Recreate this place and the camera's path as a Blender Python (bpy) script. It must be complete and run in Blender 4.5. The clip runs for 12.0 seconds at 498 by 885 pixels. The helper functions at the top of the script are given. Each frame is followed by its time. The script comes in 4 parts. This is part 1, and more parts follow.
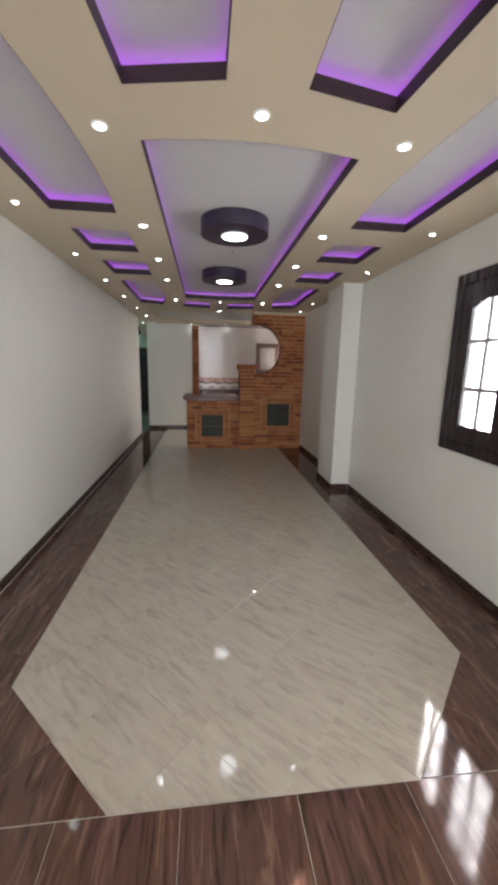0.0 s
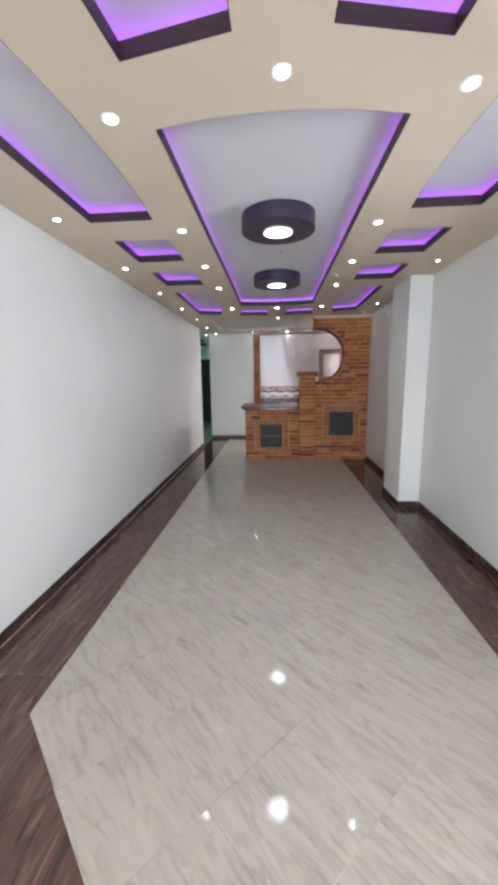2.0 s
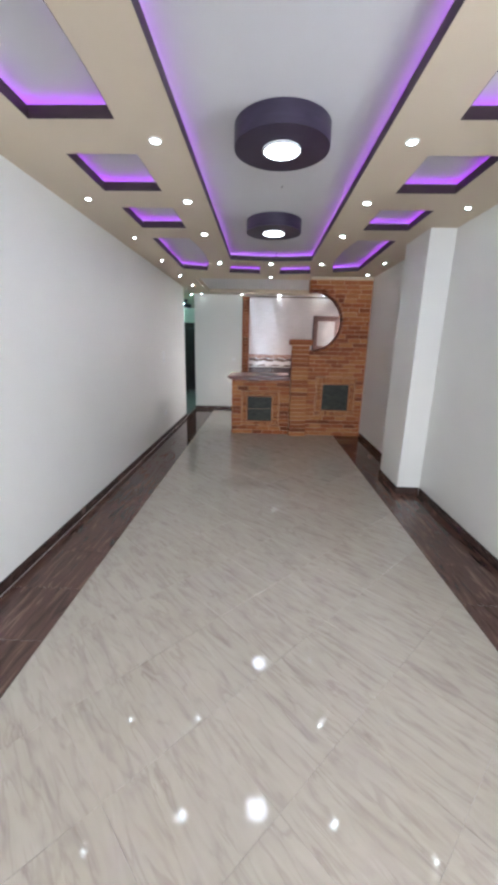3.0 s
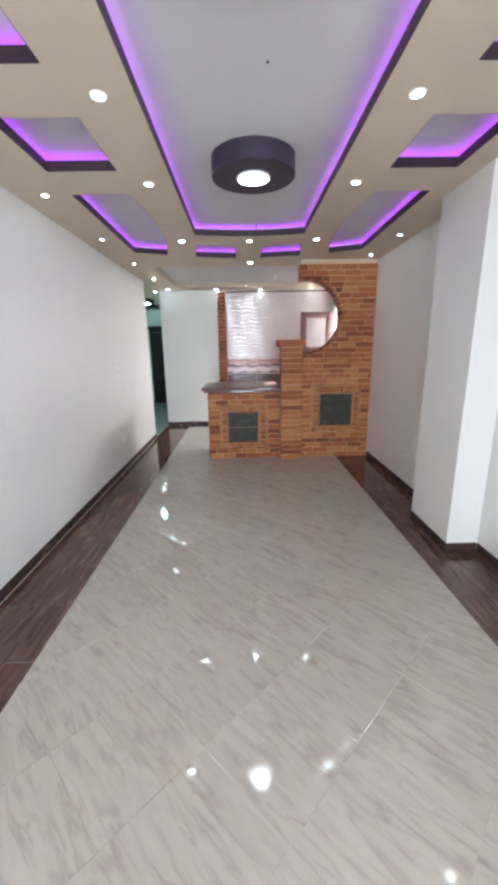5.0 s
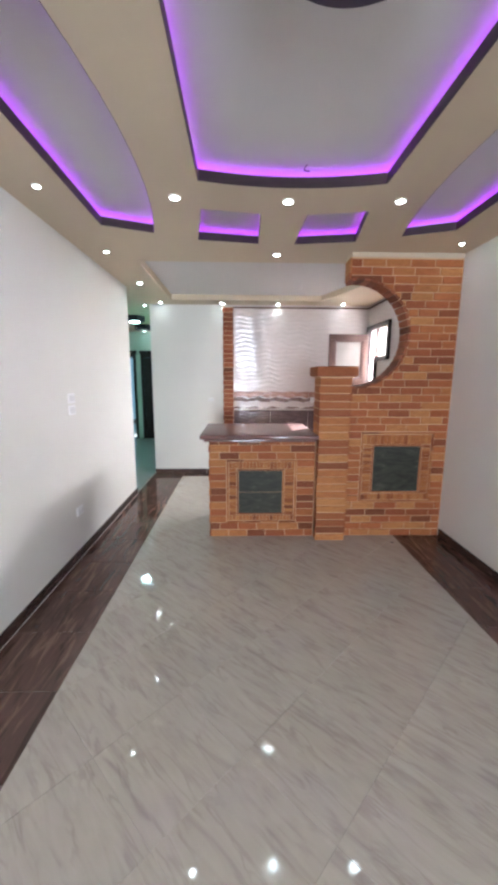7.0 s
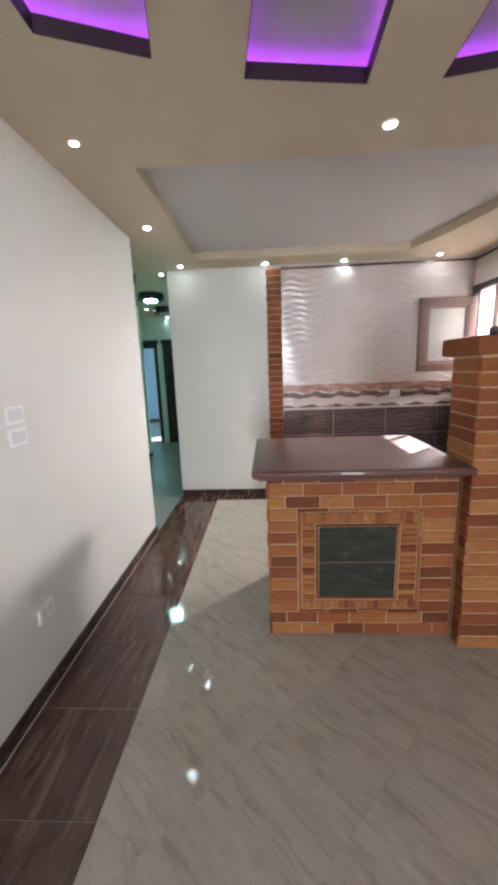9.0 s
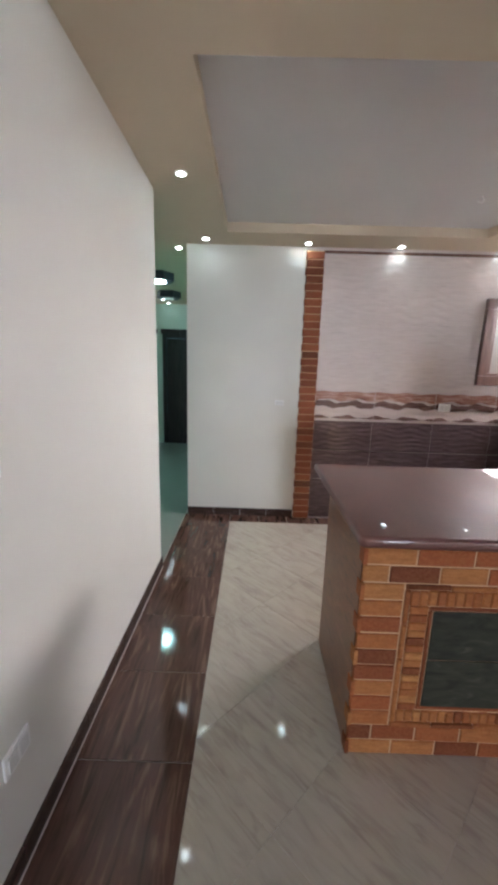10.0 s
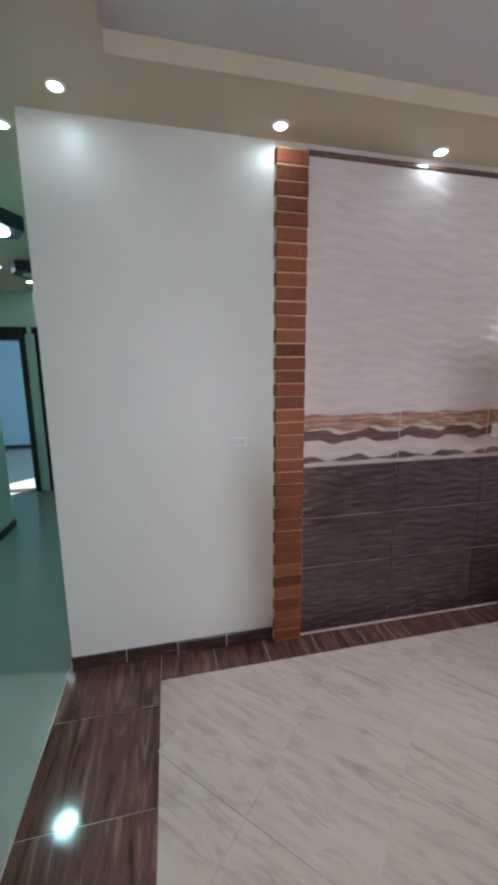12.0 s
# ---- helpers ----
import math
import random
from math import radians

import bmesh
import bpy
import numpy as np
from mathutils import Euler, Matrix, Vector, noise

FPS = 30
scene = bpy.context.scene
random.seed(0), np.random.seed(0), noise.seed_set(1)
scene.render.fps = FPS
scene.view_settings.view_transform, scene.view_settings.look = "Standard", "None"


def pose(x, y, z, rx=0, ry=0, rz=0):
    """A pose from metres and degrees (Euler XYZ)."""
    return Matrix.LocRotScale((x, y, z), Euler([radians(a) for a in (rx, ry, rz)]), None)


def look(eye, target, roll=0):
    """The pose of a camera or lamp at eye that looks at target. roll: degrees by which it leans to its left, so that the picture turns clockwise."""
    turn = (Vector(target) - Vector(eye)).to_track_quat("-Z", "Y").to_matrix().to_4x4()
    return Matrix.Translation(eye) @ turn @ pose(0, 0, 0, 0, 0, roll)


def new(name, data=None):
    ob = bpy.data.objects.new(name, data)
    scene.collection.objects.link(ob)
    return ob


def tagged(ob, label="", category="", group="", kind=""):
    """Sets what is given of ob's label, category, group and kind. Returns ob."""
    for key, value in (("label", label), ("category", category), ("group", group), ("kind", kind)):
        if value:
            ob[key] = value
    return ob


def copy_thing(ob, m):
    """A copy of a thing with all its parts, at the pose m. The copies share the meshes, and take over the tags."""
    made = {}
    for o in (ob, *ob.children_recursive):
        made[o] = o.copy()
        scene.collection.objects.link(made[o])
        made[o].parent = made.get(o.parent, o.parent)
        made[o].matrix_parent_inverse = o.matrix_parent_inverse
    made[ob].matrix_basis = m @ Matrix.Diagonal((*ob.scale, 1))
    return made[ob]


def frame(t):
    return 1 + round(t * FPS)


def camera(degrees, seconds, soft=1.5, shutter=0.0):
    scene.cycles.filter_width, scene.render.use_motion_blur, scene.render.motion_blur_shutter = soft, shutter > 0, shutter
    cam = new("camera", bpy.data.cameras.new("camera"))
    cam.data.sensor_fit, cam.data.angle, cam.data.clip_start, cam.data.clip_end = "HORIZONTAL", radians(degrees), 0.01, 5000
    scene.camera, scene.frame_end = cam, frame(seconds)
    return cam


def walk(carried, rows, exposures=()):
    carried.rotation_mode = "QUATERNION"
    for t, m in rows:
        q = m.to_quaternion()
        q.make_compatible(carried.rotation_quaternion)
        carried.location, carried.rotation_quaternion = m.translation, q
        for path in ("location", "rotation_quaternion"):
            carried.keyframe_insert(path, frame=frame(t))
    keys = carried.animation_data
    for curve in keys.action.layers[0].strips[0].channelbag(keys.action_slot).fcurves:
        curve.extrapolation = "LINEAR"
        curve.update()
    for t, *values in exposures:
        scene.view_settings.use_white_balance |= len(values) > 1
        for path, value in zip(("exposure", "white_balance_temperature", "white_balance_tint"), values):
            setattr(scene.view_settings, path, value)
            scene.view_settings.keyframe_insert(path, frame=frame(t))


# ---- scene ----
cam = camera(67.9, 12.0, soft=4.2)
PATH = [
    (0, (0.407, 0.355, 1.637), (0.641, 2.301, 1.24), 1.2),
    (0.5, (0.483, 0.481, 1.646), (0.613, 2.439, 1.261), 0.5),
    (1, (0.543, 0.552, 1.647), (0.509, 2.514, 1.26), -0.3),
    (1.5, (0.556, 0.569, 1.641), (0.549, 2.53, 1.248), -0.9),
    (2, (0.624, 0.62, 1.622), (0.482, 2.583, 1.27), -0.9),
    (2.5, (0.627, 0.775, 1.598), (0.475, 2.711, 1.123), -0.5),
    (3, (0.572, 1.141, 1.604), (0.513, 3.072, 1.088), 1.2),
    (3.2, (0.569, 1.21, 1.613), (0.503, 3.152, 1.138), 0.7),
    (4.8, (0.539, 2.41, 1.609), (0.55, 4.341, 1.087), -1.7),
    (5, (0.552, 2.499, 1.604), (0.578, 4.436, 1.104), -1.0),
    (5.5, (0.594, 2.954, 1.605), (0.565, 4.911, 1.191), -1.6),
    (6, (0.541, 3.374, 1.597), (0.519, 5.338, 1.22), -0.4),
    (6.5, (0.452, 3.736, 1.603), (0.495, 5.7, 1.23), 0.0),
    (6.7, (0.402, 3.967, 1.595), (0.43, 5.935, 1.24), 0.1),
    (8.3, (0.208, 5.245, 1.587), (0.46, 7.201, 1.255), 2.0),
    (8.5, (0.174, 5.463, 1.582), (0.291, 7.435, 1.265), 0.7),
    (9, (0.064, 5.832, 1.579), (-0.046, 7.789, 1.185), -2.1),
    (9.5, (-0.198, 6.2, 1.548), (-0.33, 8.164, 1.194), 1.1),
    (10, (-0.392, 6.528, 1.588), (-0.405, 8.486, 1.183), 1.7),
    (10.5, (-0.431, 6.993, 1.586), (-0.442, 8.961, 1.232), 1.1),
    (11, (-0.521, 7.49, 1.6), (-0.459, 9.457, 1.24), 2.1),
    (11.5, (-0.543, 7.905, 1.657), (-0.322, 9.856, 1.275), 1.6),
    (12, (-0.485, 8.369, 1.578), (-0.069, 10.293, 1.225), -0.5),
]
EXPOSURES = [(0.0, 2.03, 6650, 16.5), (0.5, 2.08, 6450, 16.5), (1.0, 2.5, 6180, 16.5), (2.5, 2.66, 5980, 16.5), (5.0, 3.18, 5930, 16.5), (6.5, 3.38, 5930, 16.5), (8.5, 3.1, 6250, 16.5), (9.5, 2.93, 6220, 17), (10.5, 2.7, 6100, 17), (12.0, 2.72, 5850, 16)]
walk(cam, [(t, look(eye, target, roll)) for t, eye, target, roll in PATH], EXPOSURES)

# ---- world and large lights ----
world = bpy.data.worlds.new("sky")
scene.world = world
world.use_nodes = True
wn, wl = world.node_tree.nodes, world.node_tree.links
sky = wn.new("ShaderNodeTexSky")
sky.sky_type, sky.sun_disc = "NISHITA", False
sky.sun_elevation, sky.sun_rotation = radians(27.6), radians(44.6)
wl.new(sky.outputs[0], wn["Background"].inputs[0])
wn["Background"].inputs[1].default_value = 0.05


def area(name, m, w, h, power, colour):
    data = bpy.data.lights.new(name, "AREA")
    data.shape, data.size, data.size_y, data.energy, data.color = "RECTANGLE", w, h, power, colour
    ob = new(name, data)
    ob.matrix_world = m
    return ob


# the sun stands north-east and reaches the worktop through the kitchen window
sun_data = bpy.data.lights.new("sun", "SUN")
sun_data.energy, sun_data.angle, sun_data.color = 5.0, radians(0.5), (1.0, 0.965, 0.92)
new("sun", sun_data).matrix_world = look((13.4, 13.6, 10.0), (0.0, 0.0, 0.0))

# daylight standing in the window openings
area("window_daylight", look((2.80, 2.60, 1.69), (0.0, 2.60, 1.5)), 2.4, 2.0, 42, (0.88, 0.95, 1.0))
area("kitchen_daylight", look((3.15, 9.95, 2.60), (1.2, 8.4, 0.3)), 1.45, 1.35, 94, (1.0, 0.965, 0.93))
area("balcony_daylight", look((0.62, -2.75, 1.1), (1.9, 3.0, 1.1)), 1.15, 2.0, 39, (0.86, 0.94, 1.0))


# unseen fill lamp, added to brighten the room beyond the hall
area("room_fill", look((-0.80, 15.9, 1.55), (-3.5, 16.2, 1.2)), 1.35, 1.25, 9, (0.62, 0.85, 1.0))


# ---- materials ----
def material(name, colour, rough=0.5, metal=0.0):
    m = bpy.data.materials.new(name)
    m.use_nodes = True
    b = m.node_tree.nodes["Principled BSDF"]
    b.inputs["Base Color"].default_value = (*colour, 1)
    b.inputs["Roughness"].default_value = rough
    b.inputs["Metallic"].default_value = metal
    return m


def tools(m):
    nt = m.node_tree
    return nt.nodes, nt.links, nt.nodes["Principled BSDF"]


def coords(m, scale, shuffle=False, rot=(0, 0, 0)):
    n, l, b = tools(m)
    tc, mp = n.new("ShaderNodeTexCoord"), n.new("ShaderNodeMapping")
    mp.inputs["Scale"].default_value = scale
    mp.inputs["Rotation"].default_value = rot
    l.new(tc.outputs["Object"], mp.inputs["Vector"])
    if shuffle:
        oi, mul, comb = n.new("ShaderNodeObjectInfo"), n.new("ShaderNodeMath"), n.new("ShaderNodeCombineXYZ")
        mul.operation, mul.inputs[1].default_value = "MULTIPLY", 37.0
        l.new(oi.outputs["Random"], mul.inputs[0])
        for k in range(3):
            l.new(mul.outputs[0], comb.inputs[k])
        l.new(comb.outputs[0], mp.inputs["Location"])
    return mp.outputs[0]


def noise_tex(m, vec, scale=1.0, detail=4.0, distort=0.0, rough=0.55):
    n, l, b = tools(m)
    t = n.new("ShaderNodeTexNoise")
    t.inputs["Scale"].default_value, t.inputs["Detail"].default_value = scale, detail
    t.inputs["Distortion"].default_value, t.inputs["Roughness"].default_value = distort, rough
    l.new(vec, t.inputs["Vector"])
    return t.outputs["Fac"]


def ramp(m, fac, stops):
    n, l, b = tools(m)
    r = n.new("ShaderNodeValToRGB")
    while len(r.color_ramp.elements) < len(stops):
        r.color_ramp.elements.new(0.5)
    for e, (p, c) in zip(r.color_ramp.elements, stops):
        e.position, e.color = p, (*c, 1)
    l.new(fac, r.inputs[0])
    return r.outputs[0]


def mix(m, fac, a, c, mode="MIX"):
    n, l, b = tools(m)
    x = n.new("ShaderNodeMix")
    x.data_type, x.blend_type = "RGBA", mode
    for sock, v in ((x.inputs[0], fac), (x.inputs[6], a), (x.inputs[7], c)):
        if isinstance(v, (float, int)):
            sock.default_value = v
        elif isinstance(v, tuple):
            sock.default_value = (*v, 1)
        else:
            l.new(v, sock)
    return x.outputs[2]


def bump(m, height, strength=0.2, dist=0.005):
    n, l, b = tools(m)
    x = n.new("ShaderNodeBump")
    x.inputs["Strength"].default_value, x.inputs["Distance"].default_value = strength, dist
    l.new(height, x.inputs["Height"])
    l.new(x.outputs[0], b.inputs["Normal"])


def base(m, socket):
    n, l, b = tools(m)
    l.new(socket, b.inputs["Base Color"])


def rough_from(m, fac, lo, hi):
    n, l, b = tools(m)
    r = n.new("ShaderNodeMapRange")
    r.inputs["To Min"].default_value, r.inputs["To Max"].default_value = lo, hi
    l.new(fac, r.inputs["Value"])
    l.new(r.outputs[0], b.inputs["Roughness"])


def paint(name, colour, rough=0.55, vary=0.06):
    m = material(name, colour, rough)
    big = noise_tex(m, coords(m, (1, 1, 1)), 0.9, 3)
    fine = noise_tex(m, coords(m, (1, 1, 1)), 120, 3)
    dark = tuple(c * (1 - vary) for c in colour)
    light = tuple(min(1, c * (1 + vary * 0.6)) for c in colour)
    base(m, ramp(m, big, [(0.3, dark), (0.7, light)]))
    bump(m, fine, 0.08, 0.002)
    rough_from(m, big, rough - 0.08, rough + 0.08)
    return m


def glow(name, colour, strength):
    m = material(name, colour, 0.4)
    b = m.node_tree.nodes["Principled BSDF"]
    b.inputs["Emission Color"].default_value = (*colour, 1)
    b.inputs["Emission Strength"].default_value = strength
    return m


WALL = paint("wall_paint", (0.75, 0.735, 0.68), 0.42, 0.03)
CEIL = paint("cream_ceiling_paint", (0.63, 0.53, 0.39), 0.6, 0.03)
CEIL_UP = paint("white_ceiling_paint", (0.635, 0.62, 0.61), 0.6, 0.03)
HALL = paint("hall_paint", (0.55, 0.70, 0.60), 0.45, 0.04)
BLUE = paint("room_paint", (0.32, 0.46, 0.57), 0.5, 0.04)
PLASTIC = material("white_plastic", (0.88, 0.88, 0.87), 0.3)
ROCKER = material("grey_white_plastic", (0.72, 0.72, 0.70), 0.35)
GROUT = paint("pale_grout", (0.52, 0.48, 0.43), 0.8, 0.1)
WHITE_GROUT = paint("white_grout", (0.64, 0.57, 0.54), 0.8, 0.1)
MORTAR = paint("tan_mortar", (0.68, 0.45, 0.27), 0.85, 0.22)
METAL = material("chrome", (0.7, 0.7, 0.7), 0.25, 1.0)


def light_tile():
    m = material("beige_veined_porcelain", (0.5, 0.47, 0.43), 0.07)
    v = coords(m, (1.5, 8.5, 1.0), True)
    streak = noise_tex(m, v, 2.2, 4, 1.1, 0.5)
    cloud = noise_tex(m, coords(m, (1, 1, 1), True), 3.0, 4)
    veins = ramp(m, streak, [(0.29, (0.33, 0.285, 0.24)), (0.42, (0.434, 0.386, 0.315)), (0.58, (0.464, 0.417, 0.344)), (0.78, (0.496, 0.447, 0.373))])
    ground = mix(m, 0.22, veins, ramp(m, cloud, [(0.3, (0.42, 0.385, 0.338)), (0.7, (0.50, 0.465, 0.415))]))
    # thin squiggling darker lines, dense in some places and missing in others
    line = noise_tex(m, coords(m, (1.7, 9.0, 1.0), True), 1.8, 3, 0.5, 0.55)
    patchy = noise_tex(m, coords(m, (2.0, 4.0, 1.0), True), 2.4, 2)
    thin = ramp(m, line, [(0.455, (0, 0, 0)), (0.495, (1, 1, 1)), (0.505, (1, 1, 1)), (0.57, (0, 0, 0))])
    amount = mix(m, 1.0, thin, ramp(m, patchy, [(0.38, (0.04, 0.04, 0.04)), (0.62, (0.36, 0.36, 0.36))]), "MULTIPLY")
    base(m, mix(m, amount, ground, (0.25, 0.205, 0.165)))
    rough_from(m, cloud, 0.045, 0.085)
    bump(m, noise_tex(m, coords(m, (1, 1, 1), True), 5.0, 2), 0.012, 0.02)
    return m


def brown_tile(name, dark, mid, pale, rough, stretch=(6.5, 0.75, 1.0), shuffle=True):
    m = material(name, mid, rough)
    streak = noise_tex(m, coords(m, stretch, shuffle), 3.0, 5, 1.6, 0.55)
    fine = noise_tex(m, coords(m, tuple(3 * c for c in stretch), shuffle), 6.0, 3)
    c = ramp(m, streak, [(0.34, dark), (0.46, mid), (0.54, mid), (0.67, pale)])
    base(m, mix(m, 0.10, c, ramp(m, fine, [(0.3, dark), (0.7, pale)])))
    rough_from(m, fine, rough - 0.02, rough + 0.04)
    return m


def brick_clay(name, stops):
    m = material(name, stops[2][1], 0.62)
    n, l, b = tools(m)
    b.inputs["Specular IOR Level"].default_value = 0.18
    oi = n.new("ShaderNodeObjectInfo")
    tone = ramp(m, oi.outputs["Random"], stops)
    smear = noise_tex(m, coords(m, (5, 5, 22), True), 3.0, 5, 0.6)
    fine = noise_tex(m, coords(m, (1, 1, 1), True), 90, 4)
    c = mix(m, ramp(m, smear, [(0.40, (0, 0, 0)), (0.75, (0.55, 0.55, 0.55))]), tone, (0.20, 0.062, 0.024))
    base(m, mix(m, 0.13, c, ramp(m, fine, [(0.35, (0.16, 0.05, 0.02)), (0.65, (0.60, 0.33, 0.15))])))
    bump(m, fine, 0.35, 0.003)
    return m


def wave_tile(name, colours, rough, strength):
    m = material(name, colours[1], rough)
    n, l, b = tools(m)
    wt = n.new("ShaderNodeTexWave")
    wt.wave_type, wt.bands_direction = "BANDS", "Z"
    for key, val in (("Scale", 5.5), ("Distortion", 9.0), ("Detail", 1.5), ("Detail Scale", 0.7)):
        wt.inputs[key].default_value = val
    l.new(coords(m, (1.6, 1.6, 1.0)), wt.inputs["Vector"])
    relief = wt.outputs["Fac"]
    streak = noise_tex(m, coords(m, (4.0, 4.0, 40.0)), 1.6, 5, 0.8)
    base(m, ramp(m, streak, [(0.28, colours[0]), (0.5, colours[1]), (0.72, colours[2])]))
    bump(m, relief, strength, 0.012)
    return m


def granite():
    m = material("polished_brown_granite", (0.10, 0.05, 0.045), 0.12)
    v = coords(m, (1, 1, 1))
    speck, cloud = noise_tex(m, v, 150, 4, 0.3, 0.6), noise_tex(m, v, 4, 4, 1.2)
    c = ramp(m, speck, [(0.32, (0.090, 0.029, 0.021)), (0.52, (0.118, 0.040, 0.030)), (0.72, (0.16, 0.058, 0.044))])
    base(m, mix(m, 0.4, c, ramp(m, cloud, [(0.3, (0.082, 0.029, 0.022)), (0.7, (0.165, 0.060, 0.046))])))
    rough_from(m, cloud, 0.44, 0.53)
    b = m.node_tree.nodes["Principled BSDF"]
    b.inputs["Coat Weight"].default_value, b.inputs["Coat Roughness"].default_value = 0.55, 0.06
    return m


def dark_wood(name, a, c, rough, stretch=(14, 14, 1.2)):
    m = material(name, a, rough)
    g = noise_tex(m, coords(m, stretch), 2.5, 6, 0.7)
    base(m, ramp(m, g, [(0.3, a), (0.7, c)]))
    bump(m, g, 0.12, 0.002)
    return m


TILE = light_tile()
# white tiles; the hall's greenish light is tinted into their colour
HALL_FLOOR = paint("green_lit_hall_tile", (0.27, 0.31, 0.28), 0.12, 0.05)
BROWN = brown_tile("wood_look_brown_tile", (0.040, 0.019, 0.014), (0.098, 0.049, 0.036), (0.20, 0.115, 0.084), 0.07)
SKIRT = brown_tile("brown_skirting_tile", (0.028, 0.016, 0.013), (0.055, 0.032, 0.026), (0.12, 0.075, 0.06), 0.2, (1.3, 1.3, 9))
SIDE = brown_tile("brown_cladding_tile", (0.09, 0.032, 0.012), (0.19, 0.072, 0.027), (0.29, 0.125, 0.05), 0.3, (4, 2.5, 9))
BRICK = brick_clay("fired_brick", [(0.0, (0.13, 0.030, 0.013)), (0.18, (0.24, 0.058, 0.022)), (0.42, (0.37, 0.100, 0.034)), (0.72, (0.43, 0.145, 0.046)), (1.0, (0.52, 0.23, 0.078))])
BRICK_TAN = brick_clay("tan_brick", [(0.0, (0.15, 0.036, 0.014)), (0.14, (0.29, 0.082, 0.028)), (0.36, (0.42, 0.145, 0.046)), (0.70, (0.47, 0.185, 0.060)), (1.0, (0.54, 0.25, 0.085))])
BRICK_RED = brick_clay("red_brick", [(0.0, (0.085, 0.022, 0.013)), (0.20, (0.16, 0.040, 0.022)), (0.45, (0.25, 0.064, 0.033)), (0.75, (0.30, 0.084, 0.042)), (1.0, (0.38, 0.125, 0.058))])
UPPER = wave_tile("pale_wavy_tile", ((0.61, 0.53, 0.505), (0.67, 0.59, 0.56), (0.71, 0.635, 0.605)), 0.08, 0.05)
LOWER = wave_tile("dark_wavy_tile", ((0.060, 0.040, 0.043), (0.100, 0.067, 0.071), (0.20, 0.15, 0.152)), 0.1, 0.06)
RED_BAND = wave_tile("reddish_band_glaze", ((0.20, 0.08, 0.06), (0.42, 0.22, 0.165), (0.70, 0.55, 0.48)), 0.2, 0.3)
TRIM = brown_tile("brown_edging_glaze", (0.085, 0.045, 0.035), (0.15, 0.085, 0.065), (0.24, 0.15, 0.12), 0.2, (5, 5, 9))
DARK_BAND = wave_tile("brown_band_glaze", ((0.10, 0.055, 0.045), (0.17, 0.10, 0.085), (0.28, 0.19, 0.16)), 0.2, 0.3)
GRANITE = granite()
FASCIA = dark_wood("dark_wenge_fascia", (0.024, 0.012, 0.014), (0.042, 0.022, 0.025), 0.45, (3, 3, 20))
WENGE = dark_wood("dark_window_wood", (0.020, 0.015, 0.016), (0.045, 0.032, 0.032), 0.22)
CASEMENT = dark_wood("brown_window_wood", (0.048, 0.021, 0.015), (0.095, 0.045, 0.032), 0.35)
DRUM = dark_wood("dark_drum_lacquer", (0.027, 0.020, 0.038), (0.042, 0.031, 0.056), 0.4, (3, 3, 14))
PANEL = material("dark_green_stone_glass", (0.035, 0.045, 0.038), 0.5)
PANEL.node_tree.nodes["Principled BSDF"].inputs["Specular IOR Level"].default_value = 0.25
base(PANEL, ramp(PANEL, noise_tex(PANEL, coords(PANEL, (2, 2, 7)), 4, 5, 1.0), [(0.35, (0.026, 0.027, 0.020)), (0.6, (0.050, 0.051, 0.037)), (0.8, (0.12, 0.115, 0.085))]))
PURPLE = glow("purple_led", (0.45, 0.06, 0.95), 0.78)
SPOT = glow("cool_white_led", (0.80, 1.0, 0.97), 10.5)
DISC = glow("drum_led_panel", (0.85, 0.95, 1.0), 2.75)
HALL_LED = glow("hall_led_panel", (0.55, 1.0, 0.95), 21.0)
GLASS = material("window_glass", (1, 1, 1), 0.03)
GLASS.node_tree.nodes["Principled BSDF"].inputs["Transmission Weight"].default_value = 1.0
FROST_CLEAR = material("frosted_window_glass", (0.97, 0.98, 1.0), 0.42)
FROST_CLEAR.node_tree.nodes["Principled BSDF"].inputs["Transmission Weight"].default_value = 1.0
# the window's glare over the thin muntins is put into this grey
MUNTIN = paint("glare_grey_muntin", (0.30, 0.29, 0.28), 0.4, 0.08)
FROST = material("frosted_pane", (0.6, 0.54, 0.47), 0.35)
base(FROST, ramp(FROST, noise_tex(FROST, coords(FROST, (1, 1, 1)), 3, 3), [(0.3, (0.15, 0.135, 0.12)), (0.7, (0.21, 0.19, 0.17))]))


# ---- mesh helpers ----
def link(name, bm, mat, parent=None, label=""):
    me = bpy.data.meshes.new(name)
    bm.to_mesh(me)
    bm.free()
    me.materials.append(mat)
    ob = new(name, me)
    if parent is not None:
        ob.parent = parent
    if label:
        ob["label"] = label
    return ob


def part(name, bm, mat, parent, label=""):
    return link(name, bm, mat, parent, label)


def add_box(bm, x0, x1, y0, y1, z0, z1, bevel=0.0):
    g = bmesh.ops.create_cube(bm, size=1.0)["verts"]
    for v in g:
        v.co = Vector((x0 if v.co.x < 0 else x1, y0 if v.co.y < 0 else y1, z0 if v.co.z < 0 else z1))
    if bevel:
        edges = list({e for v in g for e in v.link_edges})
        bmesh.ops.bevel(bm, geom=edges, offset=bevel, segments=2, affect="EDGES", profile=0.6)
    return bm


def box(x0, x1, y0, y1, z0, z1, bevel=0.0):
    return add_box(bmesh.new(), x0, x1, y0, y1, z0, z1, bevel)


